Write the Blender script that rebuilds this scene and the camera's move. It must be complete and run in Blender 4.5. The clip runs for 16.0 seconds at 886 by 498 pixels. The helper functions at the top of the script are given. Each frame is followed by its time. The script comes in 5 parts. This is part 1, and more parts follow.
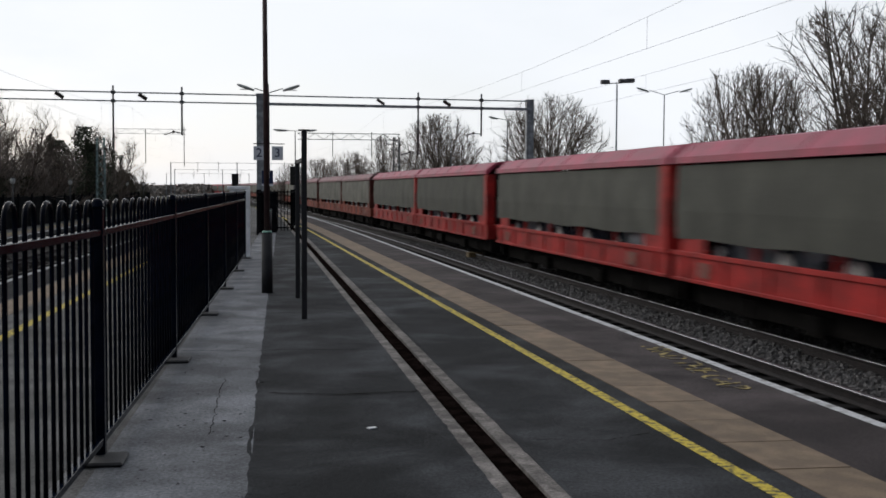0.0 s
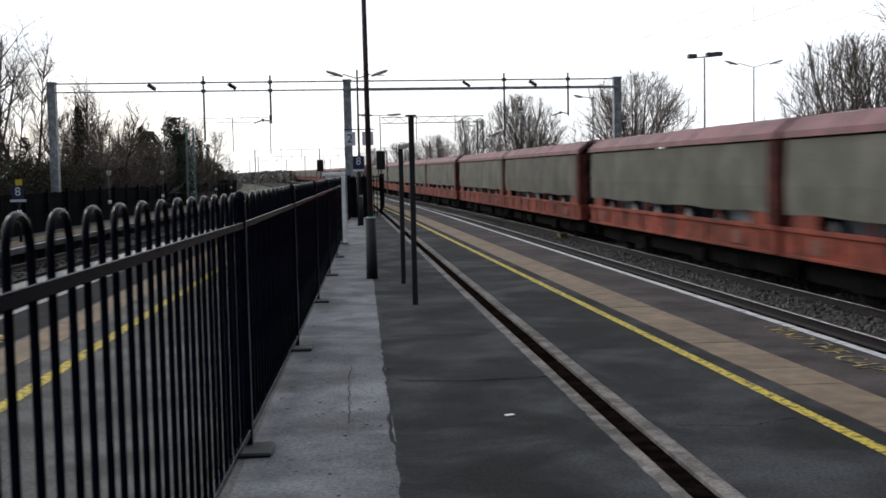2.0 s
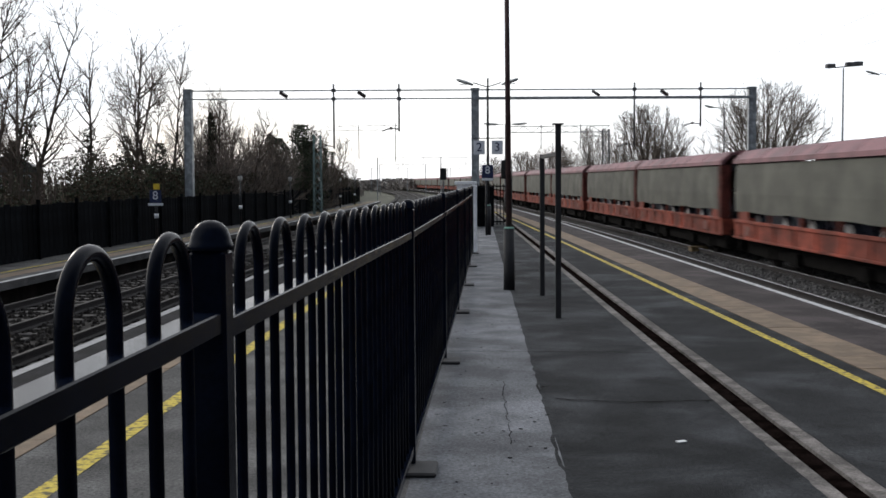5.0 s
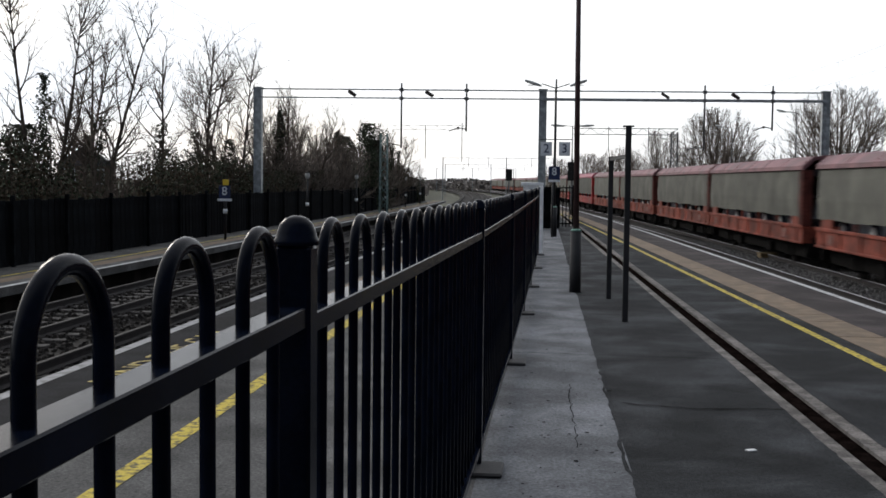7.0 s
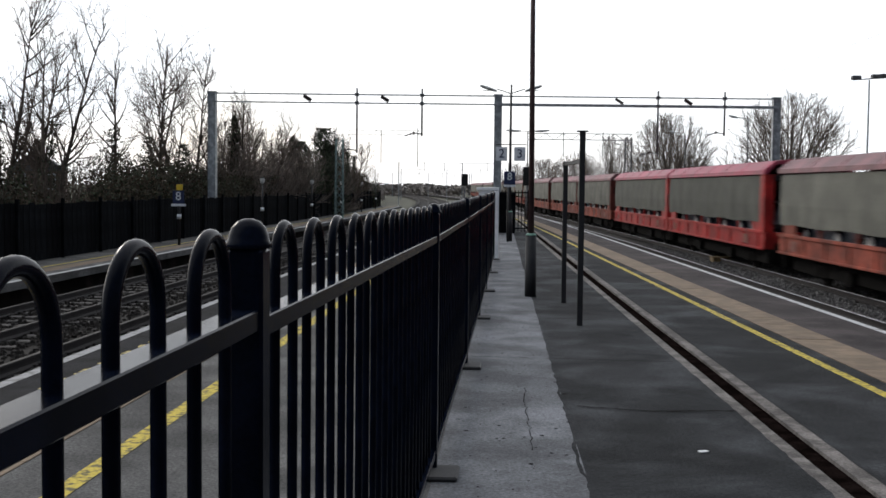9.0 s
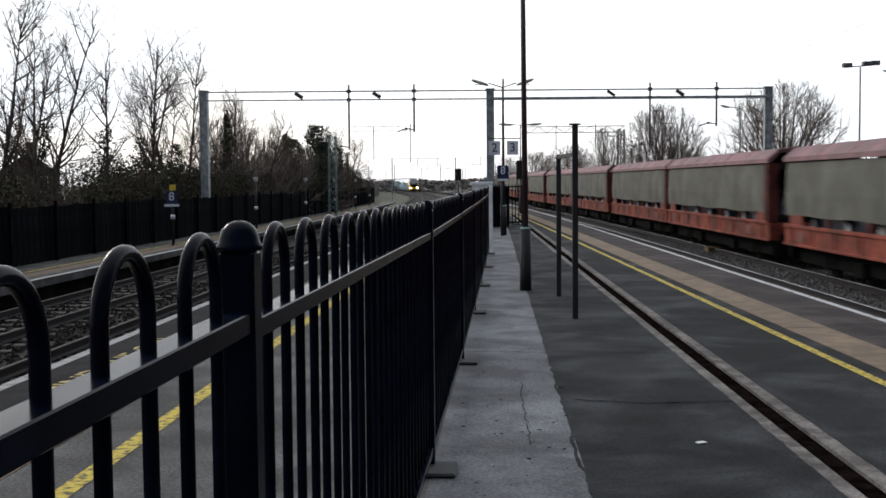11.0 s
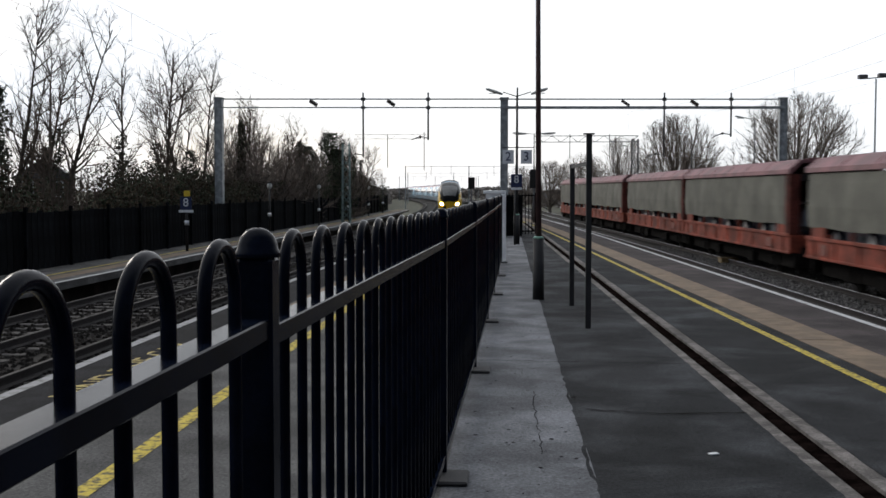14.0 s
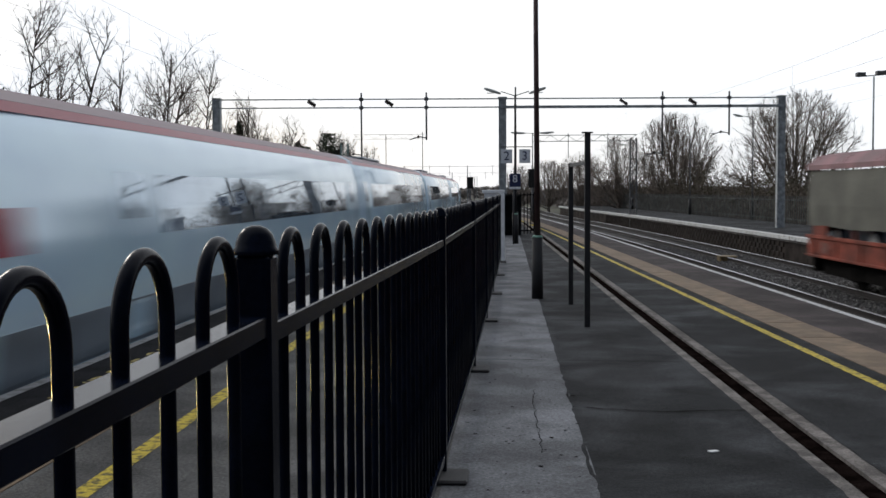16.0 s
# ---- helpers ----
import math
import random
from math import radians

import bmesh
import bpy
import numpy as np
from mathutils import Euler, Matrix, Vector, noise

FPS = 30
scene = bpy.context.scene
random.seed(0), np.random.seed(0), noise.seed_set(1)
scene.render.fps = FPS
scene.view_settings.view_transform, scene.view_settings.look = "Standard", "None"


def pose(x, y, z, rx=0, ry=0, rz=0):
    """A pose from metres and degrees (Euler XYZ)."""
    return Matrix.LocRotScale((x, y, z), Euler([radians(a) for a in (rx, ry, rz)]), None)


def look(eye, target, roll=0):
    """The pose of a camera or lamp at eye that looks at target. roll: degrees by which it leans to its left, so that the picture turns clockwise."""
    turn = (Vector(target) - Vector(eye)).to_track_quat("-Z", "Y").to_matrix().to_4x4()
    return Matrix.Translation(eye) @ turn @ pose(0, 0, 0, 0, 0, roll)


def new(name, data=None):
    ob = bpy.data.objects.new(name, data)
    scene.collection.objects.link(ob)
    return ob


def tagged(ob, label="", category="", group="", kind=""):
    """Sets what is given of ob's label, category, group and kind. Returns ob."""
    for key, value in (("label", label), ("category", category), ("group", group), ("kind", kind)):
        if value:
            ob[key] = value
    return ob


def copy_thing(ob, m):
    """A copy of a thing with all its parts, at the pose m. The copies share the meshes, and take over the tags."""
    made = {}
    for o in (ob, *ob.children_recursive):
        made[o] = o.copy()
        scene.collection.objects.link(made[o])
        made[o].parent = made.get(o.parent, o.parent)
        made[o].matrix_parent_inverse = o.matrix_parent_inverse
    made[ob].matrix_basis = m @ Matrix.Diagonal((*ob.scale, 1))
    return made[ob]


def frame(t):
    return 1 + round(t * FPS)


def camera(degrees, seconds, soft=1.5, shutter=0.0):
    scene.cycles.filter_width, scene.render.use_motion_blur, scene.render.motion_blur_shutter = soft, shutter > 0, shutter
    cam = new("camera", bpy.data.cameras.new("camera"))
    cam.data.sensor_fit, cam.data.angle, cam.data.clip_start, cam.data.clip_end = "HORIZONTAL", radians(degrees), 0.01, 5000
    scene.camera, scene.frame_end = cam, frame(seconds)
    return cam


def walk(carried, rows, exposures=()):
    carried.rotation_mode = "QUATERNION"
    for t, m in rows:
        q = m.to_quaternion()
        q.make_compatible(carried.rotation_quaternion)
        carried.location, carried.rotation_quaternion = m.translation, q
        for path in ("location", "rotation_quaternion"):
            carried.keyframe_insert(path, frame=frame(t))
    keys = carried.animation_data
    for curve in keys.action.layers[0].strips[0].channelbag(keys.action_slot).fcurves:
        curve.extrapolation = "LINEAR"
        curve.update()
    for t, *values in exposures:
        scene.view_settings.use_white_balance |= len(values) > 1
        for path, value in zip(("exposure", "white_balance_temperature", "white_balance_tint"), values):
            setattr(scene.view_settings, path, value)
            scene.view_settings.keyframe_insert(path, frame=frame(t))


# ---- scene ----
cam = camera(44.0, 16.0, soft=1.6, shutter=0.5)
PATH = [
    (0, (0.789, -0.611, 1.796), (1.062, 1.367, 1.686), 0.3),
    (0.5, (0.735, -0.626, 1.796), (0.989, 1.354, 1.667), 0.1),
    (1, (0.769, -0.484, 1.802), (0.974, 1.5, 1.661), -1.0),
    (1.5, (0.694, -0.454, 1.814), (0.845, 1.535, 1.671), -1.2),
    (2, (0.4, -0.488, 1.828), (0.527, 1.503, 1.685), -1.2),
    (2.5, (0.277, -0.494, 1.811), (0.411, 1.495, 1.663), 0.0),
    (3, (0.221, -0.213, 1.817), (0.314, 1.779, 1.67), -0.1),
    (3.5, (0.165, -0.091, 1.831), (0.191, 1.903, 1.676), -0.5),
    (3.7, (0.118, -0.141, 1.847), (0.109, 1.853, 1.693), -0.3),
    (5.8, (0.04, -0.123, 1.827), (-0.05, 1.872, 1.716), -0.4),
    (6, (0.037, -0.113, 1.826), (-0.043, 1.882, 1.713), -0.4),
    (6.5, (0.022, -0.135, 1.823), (-0.148, 1.855, 1.715), 0.0),
    (7, (0.005, -0.133, 1.832), (-0.196, 1.853, 1.709), 0.6),
    (7.5, (0.007, -0.150, 1.837), (-0.178, 1.837, 1.701), 0.8),
    (8, (0.002, -0.151, 1.835), (-0.128, 1.841, 1.71), 0.8),
    (8.5, (0.009, -0.149, 1.827), (-0.113, 1.844, 1.715), 0.7),
    (11, (0.019, -0.132, 1.834), (-0.093, 1.861, 1.712), -0.5),
    (11.5, (0.017, -0.132, 1.83), (-0.081, 1.863, 1.728), -0.3),
    (12, (0.01, -0.14, 1.834), (-0.094, 1.854, 1.732), -0.0),
    (12.5, (0.012, -0.136, 1.83), (-0.106, 1.857, 1.722), 0.2),
    (13, (0.009, -0.145, 1.838), (-0.119, 1.848, 1.73), 0.3),
    (13.5, (0.011, -0.147, 1.836), (-0.123, 1.845, 1.731), 0.1),
    (14, (0.012, -0.149, 1.836), (-0.123, 1.844, 1.729), -0.0),
    (14.5, (0.012, -0.146, 1.833), (-0.121, 1.847, 1.727), -0.0),
    (15, (0.015, -0.149, 1.833), (-0.119, 1.843, 1.725), -0.1),
    (15.5, (0.012, -0.159, 1.838), (-0.12, 1.833, 1.73), -0.1),
    (16, (0.013, -0.147, 1.829), (-0.12, 1.845, 1.722), -0.3),
]
EXPOSURE = [(0, -0.58), (0.5, -0.56), (1, -0.48), (2, -0.22), (3, -0.02), (3.7, 0.02), (6, -0.24), (7, -0.26), (7.6, -0.12), (8.5, -0.10), (11, -0.18), (12, -0.30), (14.5, -0.36), (16, -0.4)]
walk(cam, [(t, look(eye, target, roll)) for t, eye, target, roll in PATH], EXPOSURE)

# ---- world, sun and exposure ----
SUN_AZ, SUN_EL = radians(-38), radians(22)      # ahead and to the left of the platform, low


def build_world():
    w = bpy.data.worlds.new("sky")
    scene.world = w
    w.use_nodes = True
    nt = w.node_tree
    nt.nodes.clear()
    out = nt.nodes.new("ShaderNodeOutputWorld")
    bg = nt.nodes.new("ShaderNodeBackground")
    sky = nt.nodes.new("ShaderNodeTexSky")
    sky.sky_type, sky.sun_disc = "NISHITA", False
    sky.sun_elevation, sky.sun_rotation = SUN_EL, SUN_AZ
    sky.air_density, sky.dust_density = 1.0, 2.0
    tint = nt.nodes.new("ShaderNodeMixRGB")
    tint.blend_type = "MULTIPLY"
    tint.inputs[0].default_value = 1.0
    tint.inputs[2].default_value = (0.17, 0.17, 0.17, 1)
    # broken high cloud over the clear sky
    co = nt.nodes.new("ShaderNodeTexCoord")
    mp = nt.nodes.new("ShaderNodeMapping")
    mp.inputs["Scale"].default_value = (1.0, 1.0, 2.6)
    no = nt.nodes.new("ShaderNodeTexNoise")
    no.inputs["Scale"].default_value = 2.2
    no.inputs["Detail"].default_value = 6.0
    no.inputs["Roughness"].default_value = 0.55
    ramp = nt.nodes.new("ShaderNodeValToRGB")
    ramp.color_ramp.elements[0].position, ramp.color_ramp.elements[1].position = 0.36, 0.56
    ramp.color_ramp.elements[0].color = (0.80, 0.80, 0.80, 1)
    mix = nt.nodes.new("ShaderNodeMixRGB")
    # cloud lit through by the low sun: bright around it, dull on the far side of the sky
    dot = nt.nodes.new("ShaderNodeVectorMath")
    dot.operation = "DOT_PRODUCT"
    dot.inputs[1].default_value = (math.sin(SUN_AZ) * math.cos(SUN_EL), math.cos(SUN_AZ) * math.cos(SUN_EL), math.sin(SUN_EL))
    lit = nt.nodes.new("ShaderNodeValToRGB")
    lit.color_ramp.interpolation = "EASE"
    lit.color_ramp.elements[0].position, lit.color_ramp.elements[1].position = 0.40, 0.71
    lit.color_ramp.elements[0].color, lit.color_ramp.elements[1].color = (0.19, 0.225, 0.29, 1), (1.40, 1.45, 1.53, 1)
    half = nt.nodes.new("ShaderNodeMath")
    half.operation, half.inputs[1].default_value = "MULTIPLY_ADD", 0.5
    half.inputs[2].default_value = 0.5
    nt.links.new(co.outputs["Generated"], dot.inputs[0])
    nt.links.new(dot.outputs["Value"], half.inputs[0])
    nt.links.new(half.outputs["Value"], lit.inputs["Fac"])
    nt.links.new(lit.outputs["Color"], mix.inputs[2])
    nt.links.new(co.outputs["Generated"], mp.inputs["Vector"])
    nt.links.new(mp.outputs["Vector"], no.inputs["Vector"])
    nt.links.new(no.outputs["Fac"], ramp.inputs["Fac"])
    nt.links.new(sky.outputs["Color"], tint.inputs[1])
    nt.links.new(ramp.outputs["Color"], mix.inputs[0])
    nt.links.new(tint.outputs["Color"], mix.inputs[1])
    nt.links.new(mix.outputs["Color"], bg.inputs["Color"])
    bg.inputs["Strength"].default_value = 1.0
    nt.links.new(bg.outputs["Background"], out.inputs["Surface"])


build_world()
sun = new("sun", bpy.data.lights.new("sun", "SUN"))
sun.data.energy, sun.data.angle, sun.data.color = 0.7, radians(12), (1.0, 0.93, 0.84)
sun.matrix_world = look((0, 0, 30), (-math.sin(SUN_AZ) * 30 * math.cos(SUN_EL), -math.cos(SUN_AZ) * 30 * math.cos(SUN_EL), 30 - 30 * math.sin(SUN_EL)))

# ---- materials ----


def times(nt, colour, value, low, high):
    """The colour multiplied by a grey that follows value between two stops."""
    r = nt.nodes.new("ShaderNodeMapRange")
    r.inputs["From Min"].default_value, r.inputs["From Max"].default_value = low[0], high[0]
    r.inputs["To Min"].default_value, r.inputs["To Max"].default_value = low[1], high[1]
    nt.links.new(value, r.inputs["Value"])
    x = nt.nodes.new("ShaderNodeMixRGB")
    x.blend_type, x.inputs[0].default_value = "MULTIPLY", 1.0
    nt.links.new(colour, x.inputs[1])
    nt.links.new(r.outputs["Result"], x.inputs[2])
    return x.outputs["Color"]


def mat(name, base, rough=0.7, metal=0.0, scale=8.0, vary=0.25, fine=60.0, bump=0.15, spec=0.4, other=None, mix_at=(0.42, 0.62), random_obj=0.0, stain=0.0, grit=0.0):
    """A surface with variation at two scales and fine relief; other: a second colour in blotches."""
    m = bpy.data.materials.new(name)
    m.use_nodes = True
    nt = m.node_tree
    b = nt.nodes["Principled BSDF"]
    b.inputs["Roughness"].default_value, b.inputs["Metallic"].default_value = rough, metal
    b.inputs["Specular IOR Level"].default_value = spec
    co = nt.nodes.new("ShaderNodeTexCoord")
    n1, n2 = nt.nodes.new("ShaderNodeTexNoise"), nt.nodes.new("ShaderNodeTexNoise")
    n1.inputs["Scale"].default_value, n1.inputs["Detail"].default_value = scale, 5
    n2.inputs["Scale"].default_value, n2.inputs["Detail"].default_value = fine, 3
    for n in (n1, n2):
        nt.links.new(co.outputs["Object"], n.inputs["Vector"])
    r1 = nt.nodes.new("ShaderNodeValToRGB")
    e = r1.color_ramp.elements
    e[0].position, e[1].position = mix_at
    dark = tuple(c * (1 - vary) for c in base)
    light = other or tuple(min(1, c * (1 + vary)) for c in base)
    e[0].color, e[1].color = (*dark, 1), (*light, 1)
    nt.links.new(n1.outputs["Fac"], r1.inputs["Fac"])
    ov = nt.nodes.new("ShaderNodeMixRGB")
    ov.blend_type, ov.inputs[0].default_value = "OVERLAY", min(1.0, vary * 1.6)
    nt.links.new(r1.outputs["Color"], ov.inputs[1])
    nt.links.new(n2.outputs["Fac"], ov.inputs[2])
    last = ov.outputs["Color"]
    if stain:
        # broad damp or patched areas with ragged edges, and narrow wear between them
        n3 = nt.nodes.new("ShaderNodeTexNoise")
        n3.inputs["Scale"].default_value, n3.inputs["Detail"].default_value, n3.inputs["Roughness"].default_value = 0.55, 9, 0.62
        n3.inputs["Distortion"].default_value = 0.6
        nt.links.new(co.outputs["Object"], n3.inputs["Vector"])
        last = times(nt, last, n3.outputs["Fac"], (0.44, 1 - stain), (0.56, 1 + stain * 0.25))
    if grit:
        n4 = nt.nodes.new("ShaderNodeTexNoise")
        n4.inputs["Scale"].default_value, n4.inputs["Detail"].default_value = 38, 8
        n4.inputs["Roughness"].default_value = 0.8
        nt.links.new(co.outputs["Object"], n4.inputs["Vector"])
        last = times(nt, last, n4.outputs["Fac"], (0.36, 1 - grit), (0.64, 1 + grit))
    if random_obj:
        oi, hs = nt.nodes.new("ShaderNodeObjectInfo"), nt.nodes.new("ShaderNodeHueSaturation")
        mr = nt.nodes.new("ShaderNodeMapRange")
        mr.inputs["To Min"].default_value, mr.inputs["To Max"].default_value = 1 - random_obj, 1 + random_obj
        nt.links.new(oi.outputs["Random"], mr.inputs["Value"])
        nt.links.new(mr.outputs["Result"], hs.inputs["Value"])
        nt.links.new(last, hs.inputs["Color"])
        last = hs.outputs["Color"]
    nt.links.new(last, b.inputs["Base Color"])
    rr = nt.nodes.new("ShaderNodeMapRange")
    rr.inputs["To Min"].default_value, rr.inputs["To Max"].default_value = max(0.01, rough - min(0.12, rough * 0.5)), min(1, rough + min(0.12, rough * 0.5))
    nt.links.new(n1.outputs["Fac"], rr.inputs["Value"])
    nt.links.new(rr.outputs["Result"], b.inputs["Roughness"])
    if bump:
        bp = nt.nodes.new("ShaderNodeBump")
        bp.inputs["Strength"].default_value, bp.inputs["Distance"].default_value = bump, 0.02
        nt.links.new(n2.outputs["Fac"], bp.inputs["Height"])
        nt.links.new(bp.outputs["Normal"], b.inputs["Normal"])
    return m


def worn_paint(name, base, under, keep=0.45, scale=14.0, rough=0.7):
    """Road paint, scuffed through to what lies under it."""
    m = mat(name, base, rough, scale=scale, vary=0.12, fine=40, bump=0.1, other=under, mix_at=(keep + 0.09, keep + 0.22), grit=0.3, spec=0.2)
    return m


def glow(name, colour, strength):
    m = bpy.data.materials.new(name)
    m.use_nodes = True
    b = m.node_tree.nodes["Principled BSDF"]
    b.inputs["Base Color"].default_value = (*colour, 1)
    b.inputs["Emission Color"].default_value = (*colour, 1)
    b.inputs["Emission Strength"].default_value = strength
    return m


M = dict(
    asphalt=mat("asphalt", (0.041, 0.043, 0.046), 0.95, scale=1.3, vary=0.3, fine=90, bump=0.6, spec=0.12, stain=0.46, grit=0.5),
    asphalt_grit=mat("asphalt_grit", (0.108, 0.106, 0.104), 0.9, scale=1.6, vary=0.25, fine=70, bump=0.7, spec=0.15, stain=0.25, grit=0.6),
    asphalt_brown=mat("asphalt_brown", (0.058, 0.048, 0.048), 0.88, scale=1.5, vary=0.25, fine=80, bump=0.4, spec=0.15, stain=0.35, grit=0.45),
    concrete=mat("concrete", (0.148, 0.153, 0.165), 0.9, scale=1.6, vary=0.26, fine=45, bump=0.5, spec=0.2, stain=0.28, grit=0.42),
    kerb=mat("kerb", (0.165, 0.150, 0.140), 0.9, scale=5, vary=0.3, fine=60, bump=0.4, spec=0.15, stain=0.3, grit=0.4),
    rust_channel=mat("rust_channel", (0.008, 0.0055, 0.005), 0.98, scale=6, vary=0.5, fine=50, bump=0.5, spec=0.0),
    tan_slab=mat("tan_slab", (0.185, 0.135, 0.092), 0.8, scale=4, vary=0.18, fine=60, bump=0.35, random_obj=0.12, spec=0.25),
    yellow=worn_paint("yellow_paint", (0.58, 0.44, 0.045), (0.10, 0.085, 0.04), 0.395, 15),
    yellow_faint=worn_paint("yellow_faint", (0.56, 0.44, 0.14), (0.12, 0.10, 0.08), 0.40, 12),
    yellow_worn=worn_paint("yellow_worn", (0.42, 0.32, 0.10), (0.056, 0.047, 0.046), 0.33, 7),
    white_line=worn_paint("white_paint", (0.55, 0.55, 0.56), (0.22, 0.21, 0.20), 0.42, 7),
    white_dull=worn_paint("white_dull", (0.30, 0.30, 0.31), (0.15, 0.15, 0.15), 0.42, 7),
    platform_wall=mat("platform_wall", (0.030, 0.024, 0.021), 0.95, scale=1.2, vary=0.5, fine=25, bump=0.5, random_obj=0.3, spec=0.1),
    ballast=mat("ballast", (0.05, 0.047, 0.045), 0.92, scale=3, vary=0.35, fine=30, bump=1.0, spec=0.2),
    # near-black ballast and sleepers for the track beside the right edge
    bed_black=mat("ballast_black", (0.007, 0.006, 0.006), 0.95, scale=3, vary=0.4, fine=30, bump=0.8, spec=0.08),
    sleeper_black=mat("sleeper_black", (0.010, 0.009, 0.009), 0.9, scale=4, vary=0.3, fine=40, bump=0.4, random_obj=0.2, spec=0.1),
    stone=mat("ballast_stone", (0.125, 0.119, 0.116), 0.9, scale=9, vary=0.4, fine=60, bump=0.4, spec=0.2),
    sleeper=mat("sleeper", (0.06, 0.054, 0.05), 0.9, scale=4, vary=0.3, fine=40, bump=0.4, random_obj=0.2),
    rail_steel=mat("rail_steel", (0.30, 0.31, 0.34), 0.35, 0.9, scale=6, vary=0.15, fine=30, bump=0.0),
    rail_dull=mat("rail_dull", (0.030, 0.026, 0.024), 0.8, 0.1, scale=6, vary=0.25, fine=30, bump=0.0),
    bitumen=mat("bitumen", (0.015, 0.015, 0.017), 0.95, scale=2, vary=0.35, fine=70, bump=0.4, spec=0.08, grit=0.4),
    edge_white=worn_paint("edge_white", (0.66, 0.66, 0.64), (0.30, 0.28, 0.26), 0.42, 4),
    rail_rust=mat("rail_rust", (0.018, 0.014, 0.014), 0.85, scale=7, vary=0.35, fine=40, bump=0.3),
    earth=mat("earth", (0.06, 0.06, 0.035), 0.95, scale=0.25, vary=0.4, fine=6, bump=0.5),
    black_paint=mat("black_paint", (0.0028, 0.0046, 0.0105), 0.19, scale=6, vary=0.3, fine=90, bump=0.01, spec=0.045),
    black_matt=mat("black_matt", (0.012, 0.012, 0.014), 0.6, scale=5, vary=0.3, fine=60, bump=0.15),
    green_cap=mat("green_cap", (0.25, 0.45, 0.36), 0.6, scale=9, vary=0.3),
    pole_brown=mat("pole_brown", (0.058, 0.030, 0.030), 0.5, scale=4, vary=0.3, fine=50, bump=0.1),
    galv=mat("galvanised", (0.33, 0.35, 0.36), 0.55, 0.5, scale=5, vary=0.22, fine=40, bump=0.1),
    galv_dark=mat("galvanised_dark", (0.13, 0.13, 0.135), 0.6, 0.4, scale=5, vary=0.3, fine=40, bump=0.15),
    green_steel=mat("green_steel", (0.16, 0.23, 0.22), 0.6, 0.2, scale=4, vary=0.3),
    ceramic=mat("ceramic", (0.04, 0.025, 0.02), 0.35, scale=8, vary=0.3, bump=0),
    wire=mat("wire", (0.03, 0.03, 0.03), 0.5, 0.6, vary=0.1, bump=0),
    white_paint=mat("white_gloss", (0.88, 0.89, 0.91), 0.4, scale=5, vary=0.12, fine=50, bump=0.05),
    sign_white=mat("sign_white", (0.66, 0.68, 0.72), 0.5, scale=6, vary=0.08, bump=0),
    sign_blue=mat("sign_blue", (0.012, 0.022, 0.075), 0.5, scale=6, vary=0.15, bump=0),
    sign_yellow=mat("sign_yellow", (0.6, 0.42, 0.03), 0.5, vary=0.1, bump=0),
    lamp_grey=mat("lamp_grey", (0.46, 0.47, 0.46), 0.5, scale=8, vary=0.2, bump=0),
    lamp_glass=mat("lamp_glass", (0.55, 0.55, 0.52), 0.3, scale=8, vary=0.1, bump=0),
    red=mat("wagon_red", (0.35, 0.018, 0.016), 0.55, scale=2.2, vary=0.28, fine=18, bump=0.12, spec=0.3, stain=0.22),
    red_roof=mat("wagon_roof_red", (0.30, 0.032, 0.066), 0.5, scale=1.5, vary=0.22, fine=18, bump=0.1),
    faded=mat("wagon_faded_red", (0.26, 0.056, 0.033), 0.7, scale=2.0, vary=0.34, fine=16, bump=0.15, spec=0.25, stain=0.35, grit=0.2),
    faded_roof=mat("wagon_faded_roof", (0.19, 0.082, 0.090), 0.6, scale=1.3, vary=0.28, fine=16, bump=0.1),
    # darker copy of the faded red: shade between wagons put into the colour
    faded_end=mat("wagon_end_shade", (0.085, 0.024, 0.019), 0.8, scale=2.0, vary=0.4, fine=16, bump=0.15, spec=0.15, stain=0.35),
    curtain_pale=mat("curtain_pale", (0.145, 0.142, 0.118), 0.8, scale=0.9, vary=0.2, fine=26, bump=0.25, random_obj=0.10, spec=0.3, stain=0.12),
    curtain=mat("curtain", (0.078, 0.078, 0.064), 0.8, scale=0.9, vary=0.2, fine=26, bump=0.25, random_obj=0.10),
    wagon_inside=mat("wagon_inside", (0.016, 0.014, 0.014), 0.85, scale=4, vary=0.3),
    # dirty running gear, taken near black to hold the shade under the vehicles
    bogie=mat("bogie_dirt_shade", (0.008, 0.007, 0.0065), 0.92, scale=5, vary=0.4, fine=30, bump=0.3, spec=0.06),
    label_white=mat("label_white", (0.55, 0.52, 0.5), 0.7, scale=6, vary=0.25),
    label_worn=mat("label_worn", (0.30, 0.17, 0.14), 0.8, scale=9, vary=0.4, other=(0.24, 0.06, 0.04)),
    car_white=mat("car_white", (0.6, 0.62, 0.65), 0.25, scale=4, vary=0.1, bump=0),
    car_silver=mat("car_silver", (0.30, 0.32, 0.36), 0.3, 0.4, scale=4, vary=0.1, bump=0),
    car_dark=mat("car_dark", (0.03, 0.035, 0.05), 0.25, scale=4, vary=0.1, bump=0),
    glass_dark=mat("dark_glass", (0.004, 0.004, 0.005), 0.3, scale=3, vary=0.2, fine=20, bump=0.0, spec=0.12),
    coach_silver=mat("coach_silver", (0.60, 0.82, 1.0), 0.12, 0.1, scale=1.2, vary=0.06, fine=10, bump=0.0, spec=1.0),
    coach_glass=mat("coach_glass", (0.34, 0.42, 0.50), 0.03, 0.75, scale=1.0, vary=0.1, fine=8, bump=0.0, spec=0.8),
    windscreen=mat("windscreen", (0.06, 0.063, 0.066), 0.06, scale=3, vary=0.2, bump=0.0, spec=0.8),
